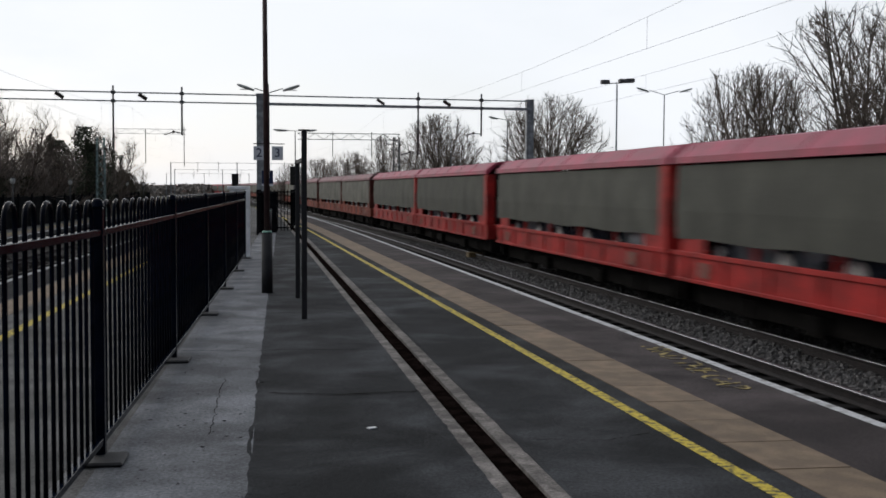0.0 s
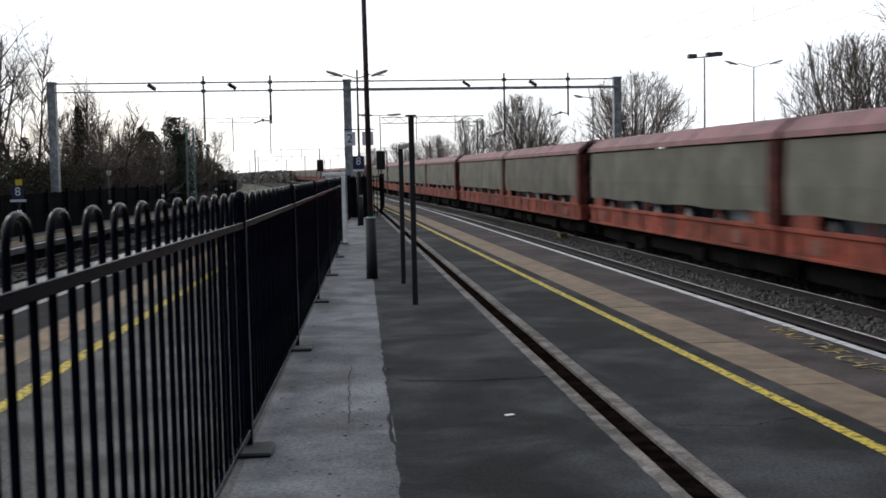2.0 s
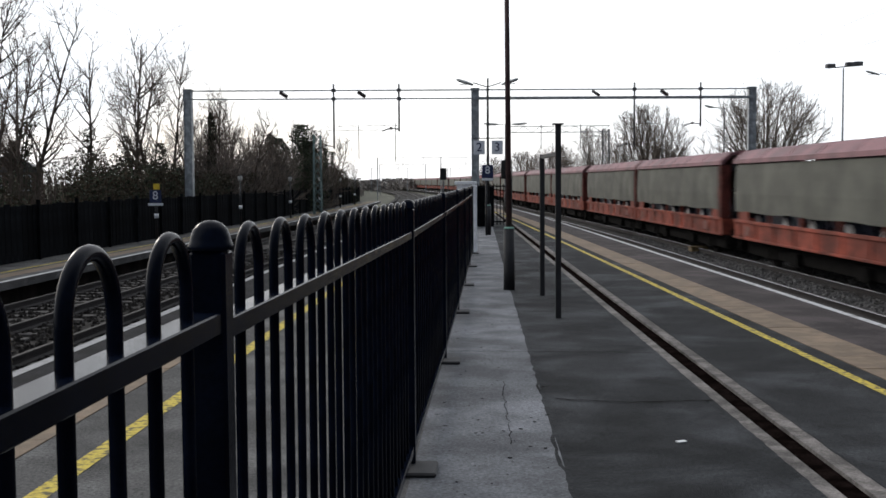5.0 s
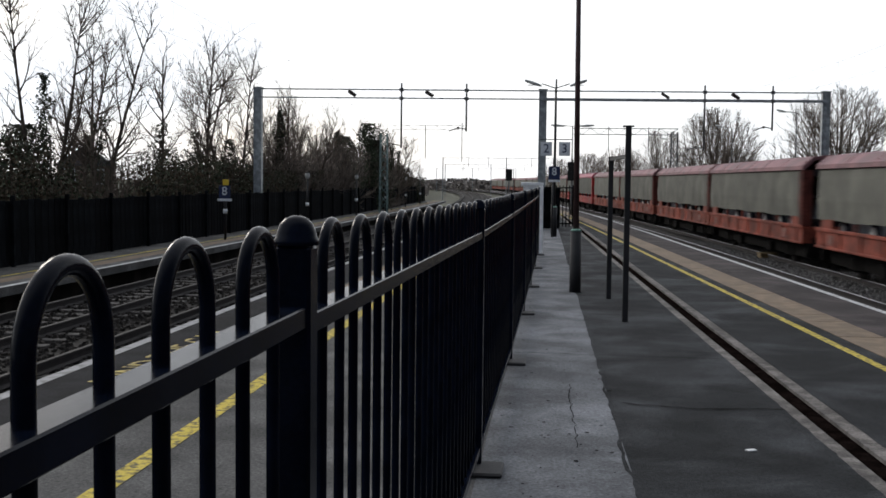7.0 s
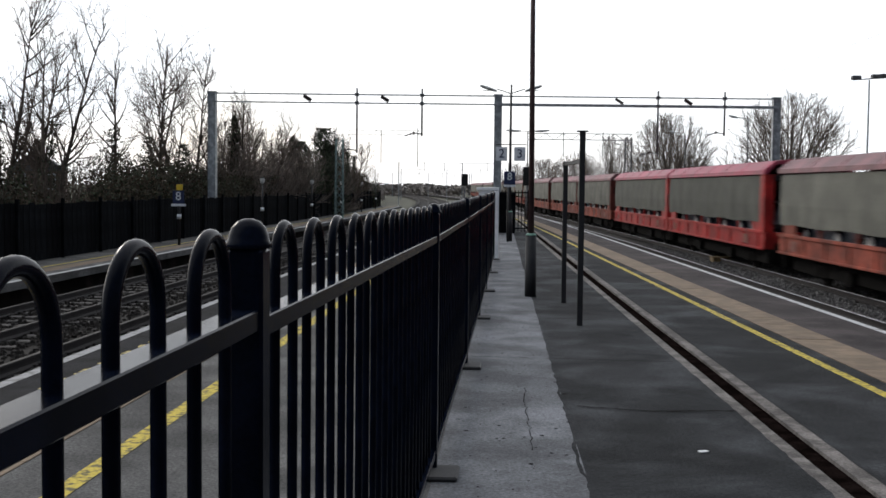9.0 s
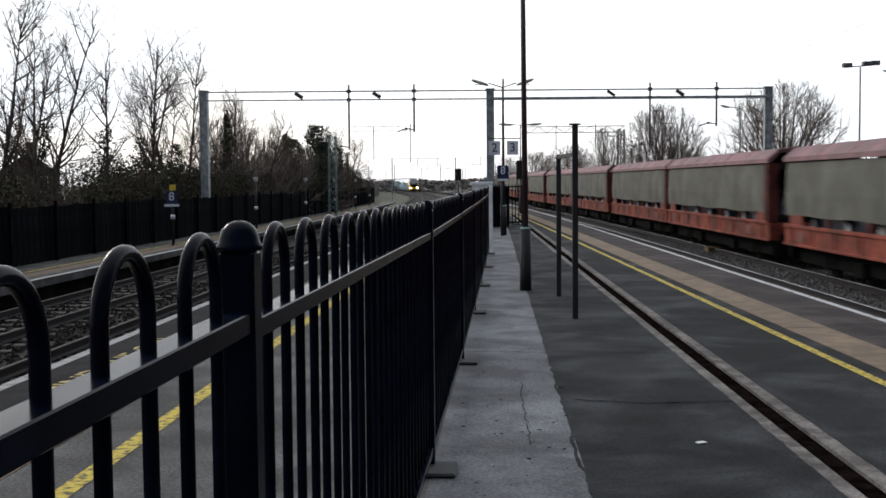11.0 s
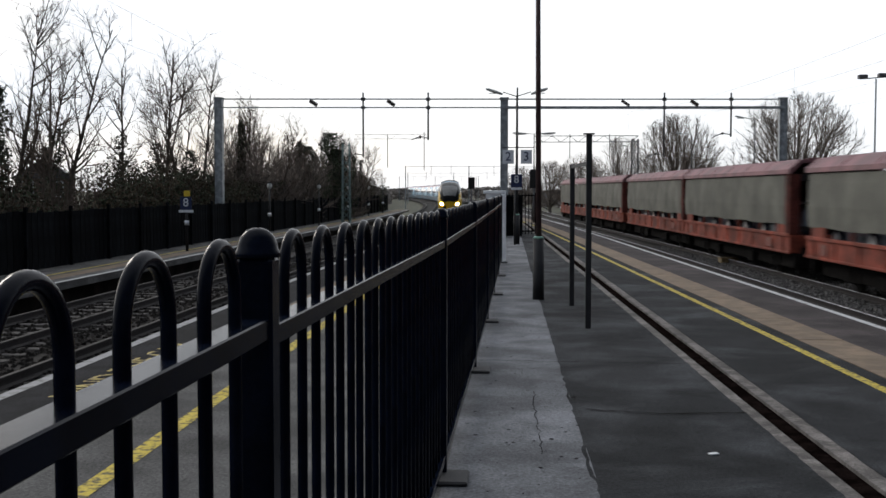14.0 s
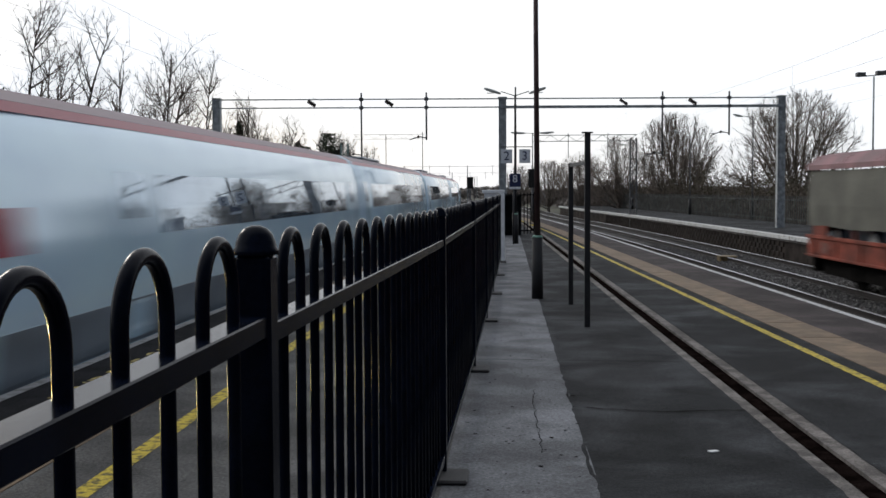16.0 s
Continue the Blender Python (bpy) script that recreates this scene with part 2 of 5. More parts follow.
    coach_roof=mat("coach_roof", (0.20, 0.13, 0.15), 0.5, scale=1.5, vary=0.2, fine=12, bump=0.05),
    # distance haze is mixed into this paler wood colour
    hazy_wood=mat("hazy_wood", (0.21, 0.185, 0.165), 0.95, scale=0.2, vary=0.35, fine=3, bump=0.0),
    stone_brown=mat("ballast_brown", (0.023, 0.020, 0.018), 0.95, scale=9, vary=0.4, fine=60, bump=0.4, spec=0.15),
    bed_brown=mat("ballast_bed_brown", (0.019, 0.017, 0.0155), 0.95, scale=3, vary=0.35, fine=30, bump=0.8, spec=0.15),
    coach_red=mat("coach_red", (0.36, 0.03, 0.06), 0.35, scale=3, vary=0.12, bump=0),
    coach_skirt=mat("coach_skirt", (0.20, 0.24, 0.28), 0.35, scale=2, vary=0.25, fine=20, bump=0.05),
    coach_yellow=mat("coach_yellow", (0.72, 0.44, 0.01), 0.35, scale=3, vary=0.1, bump=0),
    headlight=glow("headlight", (1.0, 0.80, 0.42), 160.0),
    bark=mat("bark", (0.085, 0.066, 0.052), 0.9, scale=3, vary=0.35, fine=18, bump=0.5),
    # paler bark and twigs carry the haze and lit limbs of broad-crowned trees
    bark_pale=mat("bark_pale", (0.155, 0.130, 0.108), 0.9, scale=3, vary=0.35, fine=18, bump=0.5),
    twig_pale=mat("twig_pale", (0.19, 0.155, 0.13), 0.9, scale=2, vary=0.35, fine=10, bump=0.0),
    twig=mat("twig", (0.125, 0.092, 0.072), 0.9, scale=2, vary=0.35, fine=10, bump=0.0),
    ivy=mat("ivy", (0.033, 0.044, 0.020), 0.75, scale=2.5, vary=0.5, fine=12, bump=0.3),
    shrub=mat("shrub", (0.060, 0.060, 0.028), 0.8, scale=1.5, vary=0.5, fine=9, bump=0.3),
    scrub_brown=mat("scrub_brown", (0.125, 0.102, 0.076), 0.9, scale=1.2, vary=0.45, fine=9, bump=0.3),
    thicket=mat("thicket", (0.072, 0.055, 0.037), 0.9, scale=1.2, vary=0.45, fine=9, bump=0.3, spec=0.1),
    fence_dark=mat("fence_dark", (0.0075, 0.0085, 0.010), 0.95, scale=3, vary=0.35, random_obj=0.35, spec=0.02),
    fence_grey=mat("fence_grey", (0.10, 0.105, 0.10), 0.7, scale=3, vary=0.3),
    brick=mat("brick", (0.16, 0.095, 0.075), 0.85, scale=3, vary=0.3, fine=30, bump=0.3),
    slate=mat("slate", (0.06, 0.06, 0.065), 0.7, scale=3, vary=0.3),
    signal_black=mat("signal_black", (0.012, 0.012, 0.012), 0.6, vary=0.2),
    paper=mat("paper", (0.75, 0.75, 0.75), 0.8, vary=0.1),
    box_yellow=mat("box_yellow", (0.16, 0.11, 0.05), 0.7, vary=0.3),
)

# ---- mesh helpers ----


def link_mesh(name, bm, material, parent=None, label="", smooth=False):
    me = bpy.data.meshes.new(name)
    bm.to_mesh(me)
    bm.free()
    mats = material if isinstance(material, (list, tuple)) else [material]
    for x in mats:
        me.materials.append(M[x])
    if smooth:
        me.polygons.foreach_set("use_smooth", [True] * len(me.polygons))
    ob = new(name, me)
    if parent is not None:
        ob.parent = parent
    if label:
        tagged(ob, label)
    return ob


def part(name, bm, material, parent, label="", smooth=False):
    return link_mesh(name, bm, material, parent, label, smooth)


def share(name, me, parent, m):
    """One more object on a mesh that is there already."""
    ob = new(name, me)
    ob.parent = parent
    ob.matrix_basis = m
    return ob


def thing(name, label, category, group="", at=(0, 0, 0), rz=0.0, kind=""):
    e = new(name)
    e.empty_display_size = 0.3
    e.matrix_basis = pose(*at, 0, 0, rz)
    return tagged(e, label, category, group, kind)


def add_box(bm, x0, x1, y0, y1, z0, z1, bevel=0.0, mi=0):
    vs = [bm.verts.new(p) for p in ((x0, y0, z0), (x1, y0, z0), (x1, y1, z0), (x0, y1, z0), (x0, y0, z1), (x1, y0, z1), (x1, y1, z1), (x0, y1, z1))]
    fs = [bm.faces.new([vs[i] for i in q]) for q in ((3, 2, 1, 0), (4, 5, 6, 7), (0, 1, 5, 4), (1, 2, 6, 5), (2, 3, 7, 6), (3, 0, 4, 7))]
    for f in fs:
        f.material_index = mi
    if bevel:
        es = list({e for f in fs for e in f.edges})
        bmesh.ops.bevel(bm, geom=es, offset=bevel, segments=1, affect="EDGES", profile=0.5)
    return vs


def box(x0, x1, y0, y1, z0, z1, bevel=0.0):
    bm = bmesh.new()
    add_box(bm, x0, x1, y0, y1, z0, z1, bevel)
    return bm


def add_tube(bm, pts, radii, seg=8, caps=True, mi=0):
    """A tube through points; radii: one number or one each."""
    pts = [Vector(p) for p in pts]
    if not isinstance(radii, (list, tuple)):
        radii = [radii] * len(pts)
    rings = []
    for i, p in enumerate(pts):
        d = (pts[min(i + 1, len(pts) - 1)] - pts[max(i - 1, 0)]).normalized()
        ref = Vector((0, 0, 1)) if abs(d.z) < 0.9 else Vector((1, 0, 0))
        a = d.cross(ref).normalized()
        b = d.cross(a)
        rings.append([bm.verts.new(p + radii[i] * (math.cos(2 * math.pi * k / seg) * a + math.sin(2 * math.pi * k / seg) * b)) for k in range(seg)])
    for r0, r1 in zip(rings, rings[1:]):
        for k in range(seg):
            f = bm.faces.new((r0[k], r0[(k + 1) % seg], r1[(k + 1) % seg], r1[k]))
            f.material_index = mi
            f.smooth = seg > 4
    if caps and seg > 2:
        bm.faces.new(rings[0][::-1]).material_index = mi
        bm.faces.new(rings[-1]).material_index = mi
    return rings


def tube(pts, radii, seg=8):
    bm = bmesh.new()
    add_tube(bm, pts, radii, seg)
    return bm


def add_beam(bm, a, b, w, h=None):
    """A bar with a square section from a to b."""
    h = h or w
    a, b = Vector(a), Vector(b)
    d = (b - a).normalized()
    ref = Vector((0, 0, 1)) if abs(d.z) < 0.95 else Vector((0, 1, 0))
    s = d.cross(ref).normalized() * (w / 2)
    u = s.cross(d).normalized() * (h / 2)
    v0 = [bm.verts.new(a + x * s + y * u) for x, y in ((-1, -1), (1, -1), (1, 1), (-1, 1))]
    v1 = [bm.verts.new(b + x * s + y * u) for x, y in ((-1, -1), (1, -1), (1, 1), (-1, 1))]
    for k in range(4):
        bm.faces.new((v0[k], v0[(k + 1) % 4], v1[(k + 1) % 4], v1[k]))
    bm.faces.new(v0[::-1])
    bm.faces.new(v1)


def beam(a, b, w, h=None):
    bm = bmesh.new()
    add_beam(bm, a, b, w, h)
    return bm


def add_loft(bm, sections, closed=True, caps=True, mi=0, smooth=False):
    rings = [[bm.verts.new(p) for p in s] for s in sections]
    n = len(rings[0])
    for r0, r1 in zip(rings, rings[1:]):
        for k in range(n if closed else n - 1):
            f = bm.faces.new((r0[k], r0[(k + 1) % n], r1[(k + 1) % n], r1[k]))
            f.material_index = mi
            f.smooth = smooth
    if caps and closed:
        bm.faces.new(rings[0][::-1]).material_index = mi
        bm.faces.new(rings[-1]).material_index = mi
    return rings


def text_mesh(name, words, size, material, parent, m, thick=0.004):
    cu = bpy.data.curves.new(name, "FONT")
    cu.body, cu.size, cu.align_x, cu.align_y, cu.extrude, cu.resolution_u = words, size, "CENTER", "CENTER", thick, 3
    tmp = new(name, cu)
    bpy.context.view_layer.update()
    me = bpy.data.meshes.new_from_object(tmp.evaluated_get(bpy.context.evaluated_depsgraph_get()))
    bpy.data.objects.remove(tmp)
    me.materials.clear()
    me.materials.append(M[material])
    ob = new(name, me)
    ob.parent = parent
    ob.matrix_basis = m
    return ob


# ---- the lines of the station: fence along y, platform edges as curves x(y) ----
RAIL_Z = -0.65          # top of the rails below the platforms


def left_edge(y):
    return -4.62 - 0.00032 * max(0.0, y - 55) ** 2


def right_edge(y):
    if y > 85:
        return left_edge(y) + 3.72 + 1.70 * math.exp(-(y - 85) / 20)
    return 5.66 - 0.052 * y - 0.00035 * max(y - 40, 0.0) ** 2


TRACKS = {                      # centre lines
    "left_far": lambda y: left_edge(y) - 4.55,
    "left_near": lambda y: left_edge(y) - 1.47,
    "right_near": lambda y: right_edge(y) + 1.82,
    "right_far": lambda y: right_edge(y) + 4.86,
}


def far_left_edge(y):
    return left_edge(y) - 5.93


def far_right_edge(y):
    return right_edge(y) + 6.45


def stretch(y0, y1):
    ys, y = [], y0
    while y < y1 - 0.01:
        ys.append(y)
        y += 2.0 if y < 60 else (5.0 if y < 150 else 15.0)
    return ys + [y1]


def ribbon(bm, fa, fb, y0, y1, za, zb=None, ys=None):
    """A strip between two lines x = fa(y), fb(y)."""
    zb = za if zb is None else zb
    prev = None
    for y in ys or stretch(y0, y1):
        cur = (bm.verts.new((fa(y), y, za)), bm.verts.new((fb(y), y, zb)))
        if prev:
            bm.faces.new((prev[0], prev[1], cur[1], cur[0]))
        prev = cur


def slab(fa, fb, y0, y1, z0, z1):
    """A strip with thickness."""
    bm = bmesh.new()
    secs = [[(fa(y), y, z0), (fb(y), y, z0), (fb(y), y, z1), (fa(y), y, z1)] for y in stretch(y0, y1)]
    add_loft(bm, secs)
    bmesh.ops.recalc_face_normals(bm, faces=bm.faces)
    return bm


def on(f, d):
    return lambda y: f(y) + d


# ---- ground, tracks and platforms ----
def build_ground():
    bm = bmesh.new()
    xs = [-2500, -300, -120, -60, -34, -24, -15, 0, 14, 22, 34, 60, 120, 300, 2500]
    ys = [-2500, -400, -80, -20, 20, 60, 100, 160, 260, 420, 900, 2500]
    grid = [[bm.verts.new((x, y, -1.12)) for x in xs] for y in ys]
    for a, b in zip(grid, grid[1:]):
        for k in range(len(xs) - 1):
            bm.faces.new((a[k], a[k + 1], b[k + 1], b[k]))
    tagged(link_mesh("ground", bm, "earth"), "bare winter earth and rough grass round the station", "ground", kind="structure")


def build_tracks():
    sleeper_bm = box(-1.25, 1.25, -0.12, 0.12, -0.13, 0, 0.015)
    sleeper_me = bpy.data.meshes.new("sleeper")
    sleeper_bm.to_mesh(sleeper_me)
    sleeper_bm.free()
    sleeper_me.materials.append(M["sleeper"])
    black_sleeper_me = sleeper_me.copy()
    black_sleeper_me.materials.clear()
    black_sleeper_me.materials.append(M["sleeper_black"])
    for key, c in TRACKS.items():
        t = thing("railway_track", "steel running rails on grey sleepers and ballast", "track", "tracks", kind="structure")
        for side in (-1, 1):
            bm = bmesh.new()
            secs, head = [], []
            x0 = side * 0.7525
            for y in stretch(-60, 420):
                x = c(y) + x0
                secs.append([(x + u, y, RAIL_Z + v) for u, v in ((-0.07, -0.159), (0.07, -0.159), (0.07, -0.145), (0.012, -0.12), (0.012, -0.045), (0.036, -0.035), (0.036, -0.006), (-0.036, -0.006), (-0.036, -0.035), (-0.012, -0.045), (-0.012, -0.12), (-0.07, -0.145))])
                head.append([(x + u, y, RAIL_Z + v) for u, v in ((-0.034, -0.006), (0.034, -0.006), (0.030, 0.0), (-0.030, 0.0))])
            add_loft(bm, secs)
            rail = part("rail", bm, "rail_rust", t, "rust-brown rail web")
            bm = bmesh.new()
            add_loft(bm, head)
            part("rail_head", bm, "rail_dull" if key.startswith("left") else "rail_steel", rail, "polished rail head")
        y = 4.0
        while y < 46:
            share("sleeper", black_sleeper_me if key == "right_near" else sleeper_me, t, pose(c(y), y, RAIL_Z - 0.165))
            y += 0.65
    # ballast beds with a rough upper face
    rng = random.Random(5)
    for name, a, b, z in (("left", on(far_left_edge, 0.02), on(left_edge, -0.02), -0.86), ("right", on(right_edge, 0.02), on(far_right_edge, -0.02), -0.86)):
        bm = bmesh.new()
        prev = None
        for y in stretch(-60, 420):
            row = [bm.verts.new((a(y) + (b(y) - a(y)) * k / 16, y, z + rng.uniform(-0.02, 0.02))) for k in range(17)]
            if prev:
                for k in range(16):
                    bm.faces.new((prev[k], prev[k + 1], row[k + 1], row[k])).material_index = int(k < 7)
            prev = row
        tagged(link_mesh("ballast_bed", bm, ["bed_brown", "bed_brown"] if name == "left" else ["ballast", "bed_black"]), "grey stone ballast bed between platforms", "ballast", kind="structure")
    # loose stones where the camera passes nearest
    verts, faces = [], []

    def stone(x, y, z, s):
        n = len(verts)
        ang = rng.uniform(0, 6.28)
        ca, sa = math.cos(ang), math.sin(ang)
        for u, v, w in ((-1, -0.7, -0.4), (0.9, -0.8, -0.4), (1, 0.8, -0.4), (-0.8, 0.9, -0.4), (-0.6, -0.4, 0.55), (0.6, -0.5, 0.7), (0.5, 0.5, 0.5), (-0.5, 0.6, 0.75)):
            u, v, w = (q * s * rng.uniform(0.75, 1.25) for q in (u, v, w))
            verts.append((x + u * ca - v * sa, y + u * sa + v * ca, z + w))
        faces.extend([tuple(n + i for i in q) for q in ((4, 5, 6, 7), (0, 1, 5, 4), (1, 2, 6, 5), (2, 3, 7, 6), (3, 0, 4, 7))])

    for _ in range(15000):
        y = 6 + 46 * rng.random() ** 1.5
        stone(right_edge(y) + rng.uniform(2.72, 5.9), y, -0.845 + rng.uniform(0, 0.05), rng.uniform(0.025, 0.06))
    me = bpy.data.meshes.new("ballast_stones")
    me.from_pydata(verts, [], faces)
    me.materials.append(M["stone"])
    tagged(new("ballast_stones", me), "loose grey ballast stones between the rails", "ballast", kind="stuff")
    verts.clear()
    faces.clear()
    for _ in range(6500):
        y = 8 + 34 * rng.random() ** 1.4
        stone(left_edge(y) - rng.uniform(1.4, 5.6), y, -0.845 + rng.uniform(0, 0.045), rng.uniform(0.025, 0.055))
    me = bpy.data.meshes.new("ballast_stones")
    me.from_pydata(verts, [], faces)
    me.materials.append(M["stone_brown"])
    tagged(new("ballast_stones", me), "dark brown ballast stones on the fast lines", "ballast", kind="stuff")
    b = thing("trackside_box", "small faded orange box between the rails", "box", at=(right_edge(40.5) + 4.15, 40.5, -0.82))
    part("case", box(-0.3, 0.3, -0.35, 0.35, 0, 0.16, 0.03), "box_yellow", b)
    part("lid", box(-0.33, 0.33, -0.38, 0.38, 0.163, 0.2, 0.01), "box_yellow", b)


def build_platforms():
    y0, y1 = -40, 100
    fx = lambda y: -0.45
    strip = lambda y: 0.575 - 0.0095 * y + 0.030 * noise.noise(Vector((0.0, y * 0.9, 0.0))) + 0.018 * noise.noise(Vector((3.0, y * 4.1, 0.0)))
    paint = right_edge
    island = thing("platform", "asphalt island platform with concrete strip along its fence", "platform", kind="structure")
    part("surface", slab(on(left_edge, 0.0), fx, y0, y1, -0.16, 0.0), "asphalt_grit", island, "grey gritty asphalt")
    drain = lambda y: 2.370 - 0.0313 * y
    ragged = lambda d, seed: (lambda y: drain(y) + d + 0.010 * noise.noise(Vector((seed, y * 2.3, 0.0))) + 0.008 * noise.noise(Vector((seed, y * 7.0, 5.0))))
    part("surface", slab(fx, strip, y0, 45, -0.16, 0.004), "concrete", island, "worn pale concrete strip")
    part("surface", slab(fx, strip, 45.0, y1, -0.16, 0.0), "asphalt", island)
    part("surface", slab(strip, on(drain, -0.175), y0, y1, -0.16, 0.0), "asphalt", island, "dark patched asphalt")
    # channel with concrete kerbs
    part("drain_kerb", slab(ragged(-0.200, 1.0), ragged(-0.088, 2.0), y0, y1, -0.16, 0.006), "kerb", island, "pale concrete kerb of the drain")
    part("drain_kerb", slab(ragged(0.085, 3.0), ragged(0.200, 4.0), y0, y1, -0.16, 0.006), "kerb", island, "pale concrete kerb of the drain")
    # shallow channel floor in a near-black matt colour
    part("drain_channel", slab(on(drain, -0.11), on(drain, 0.105), y0, y1, -0.16, -0.022), "rust_channel", island, "near-black drain channel")
    tan = on(paint, -1.50)
    part("surface", slab(on(drain, 0.175), tan, y0, y1, -0.16, 0.0), "asphalt", island, "dark patched asphalt")
    part("surface", slab(on(tan, 0.55), on(right_edge, 0.04), y0, y1, -0.16, 0.0), "asphalt_brown", island, "brown-grey edge asphalt")
    # tan paving slabs, one by one
    def slab_run(edge, a, b, ya, yb, step, z, owner):
        bed = slab(on(edge, a), on(edge, b), y0, y1, -0.16, z - 0.022)
        part("slab_bed", bed, "kerb", owner)
        y, n = ya, 0
        rng = random.Random(3)
        while y < yb:
            q = step
            bm = bmesh.new()
            g = 0.006
            w0, w1 = edge(y + g), edge(y + q - g)
            zz = z + rng.uniform(-0.002, 0.002)
            add_loft(bm, [[(w0 + a + g, y + g, z - 0.022), (w0 + b - g, y + g, z - 0.022), (w0 + b - g, y + g, zz), (w0 + a + g, y + g, zz)],
                          [(w1 + a + g, y + q - g, z - 0.022), (w1 + b - g, y + q - g, z - 0.022), (w1 + b - g, y + q - g, zz), (w1 + a + g, y + q - g, zz)]])
            part("paving_slab", bm, "tan_slab", owner)
            y += q
            n += 1
    slab_run(paint, -1.50, -0.95, -6, 72, 0.75, 0.004, island)
    # painted lines
    bm = bmesh.new()
    ribbon(bm, on(paint, -1.80), on(paint, -1.695), y0, y1, 0.004)
    part("yellow_line", bm, "yellow", island, "worn yellow painted line")
    bm = bmesh.new()
    ribbon(bm, on(right_edge, -0.075), on(right_edge, 0.035), y0, y1, 0.004)
    part("white_line", bm, "white_line", island, "worn white painted edge line")
    bm = bmesh.new()
    ribbon(bm, on(left_edge, -0.0), on(left_edge, 0.13), y0, y1, 0.004)
    part("white_line", bm, "white_dull", island, "worn white painted edge line")
    bm = bmesh.new()
    ribbon(bm, on(left_edge, 1.93), on(left_edge, 2.07), y0, y1, 0.004)
    part("yellow_line", bm, "yellow", island, "worn yellow painted line")
    bm = bmesh.new()
    ribbon(bm, on(left_edge, 0.13), on(left_edge, 0.95), y0, y1, 0.003)
    part("edge_band", bm, "bitumen", island, "darker asphalt behind the edge")
    slab_run(left_edge, 1.0, 1.5, -6, 60, 0.75, 0.006, island)
    text_mesh("painted_words", "MIND THE GAP", 0.50, "yellow_faint", island, Matrix.Translation((left_edge(10.6) + 0.68, 10.9, 0.008)) @ pose(0, 0, 0, 0, 0, 90), 0.001)
    text_mesh("painted_words", "MIND THE GAP", 0.40, "yellow_worn", island, Matrix.Translation((right_edge(9.9) - 0.33, 10.1, 0.006)) @ pose(0, 0, 0, 0, 0, -92), 0.001)
    # walls under the edges, with brick courses set back below an overhanging coping
    for e, s in ((left_edge, 1), (right_edge, -1)):
        part("platform_wall", slab(on(e, s * 0.22), on(e, s * 0.5), y0, y1, -1.15, -0.165), "platform_wall", island, "dark platform wall")
    # platform across the fast tracks, lower and narrow, and the one across the slow tracks
    west = thing("platform", "paved side platform before a dark plank fence", "platform", kind="structure")
    e = far_left_edge
    part("surface", slab(on(e, -6), on(e, 0), y0, 120, -0.48, -0.30), "asphalt_grit", west)
    bm = bmesh.new()
    ribbon(bm, on(e, -0.14), on(e, -0.01), y0, 120, -0.296)
    part("white_line", bm, "white_line", west)
    bm = bmesh.new()
    ribbon(bm, on(e, -0.95), on(e, -0.5), y0, 120, -0.296)
    part("paving_band", bm, "tan_slab", west, "tan paving band")
    bm = bmesh.new()
    ribbon(bm, on(e, -1.25), on(e, -1.15), y0, 120, -0.296)
    part("yellow_line", bm, "yellow", west)
    part("platform_wall", slab(on(e, -1.0), on(e, -0.7), y0, 120, -1.15, -0.48), "platform_wall", west, "dark recessed platform wall")
    east = thing("platform", "side platform with dark brick wall and white edge", "platform", kind="structure")
    e = far_right_edge
    part("surface", slab(on(e, 0.3), on(e, 4.6), y0, 118, -0.1, 0.08), "asphalt", east)
    part("coping", slab(on(e, -0.03), on(e, 0.3), y0, 118, -0.06, 0.083), "edge_white", east, "white edge coping")
    part("coping_course", slab(on(e, 0.02), on(e, 0.5), y0, 118, -0.14, -0.1), "kerb", east, "stone course under the coping")
    part("platform_wall", slab(on(e, 0.12), on(e, 0.45), y0, 118, -1.15, -0.14), "platform_wall", east, "dark brick wall")
    rng = random.Random(12)

    def crack(name, pts, w, label):
        bm = bmesh.new()
        prev = None
        n = 26
        for k in range(n + 1):
            u = k / n * (len(pts) - 1)
            i = min(int(u), len(pts) - 2)
            p = Vector((*pts[i], 0)).lerp(Vector((*pts[i + 1], 0)), u - i) + Vector((rng.uniform(-1, 1), rng.uniform(-1, 1), 0)) * 0.018
            d = (Vector((*pts[i + 1], 0)) - Vector((*pts[i], 0))).normalized()
            s = Vector((-d.y, d.x, 0)) * w * rng.uniform(0.3, 1.0)
            cur = (bm.verts.new((p.x + s.x, p.y + s.y, 0.0085)), bm.verts.new((p.x - s.x, p.y - s.y, 0.0085)))
            if prev:
                bm.faces.new((prev[0], prev[1], cur[1], cur[0]))
            prev = cur
        part(name, bm, "rust_channel", island, label)
    crack("crack", [(-0.4, 11.6), (0.45, 11.55), (1.75, 11.5)], 0.012, "crack across the paving")
    crack("crack", [(0.58, 9.0), (1.2, 8.85), (1.9, 8.95)], 0.014, "crack across the paving")
    crack("crack", [(0.20, 7.4), (0.18, 8.2), (0.16, 9.0), (0.17, 9.8)], 0.004, "crack along the concrete")
    crack("crack", [(2.5, 7.0), (3.0, 6.9), (3.4, 7.1)], 0.006, "crack across the paving")
    # crumbled asphalt edges that lap over the concrete and the drain's kerbs
    fine_ys = [2.0 + 0.11 * k for k in range(240)]
    wob = lambda seed, y: 0.5 * noise.noise(Vector((seed, y * 3.1, 0.0))) + 0.5 * noise.noise(Vector((seed, y * 11.0, 2.0)))
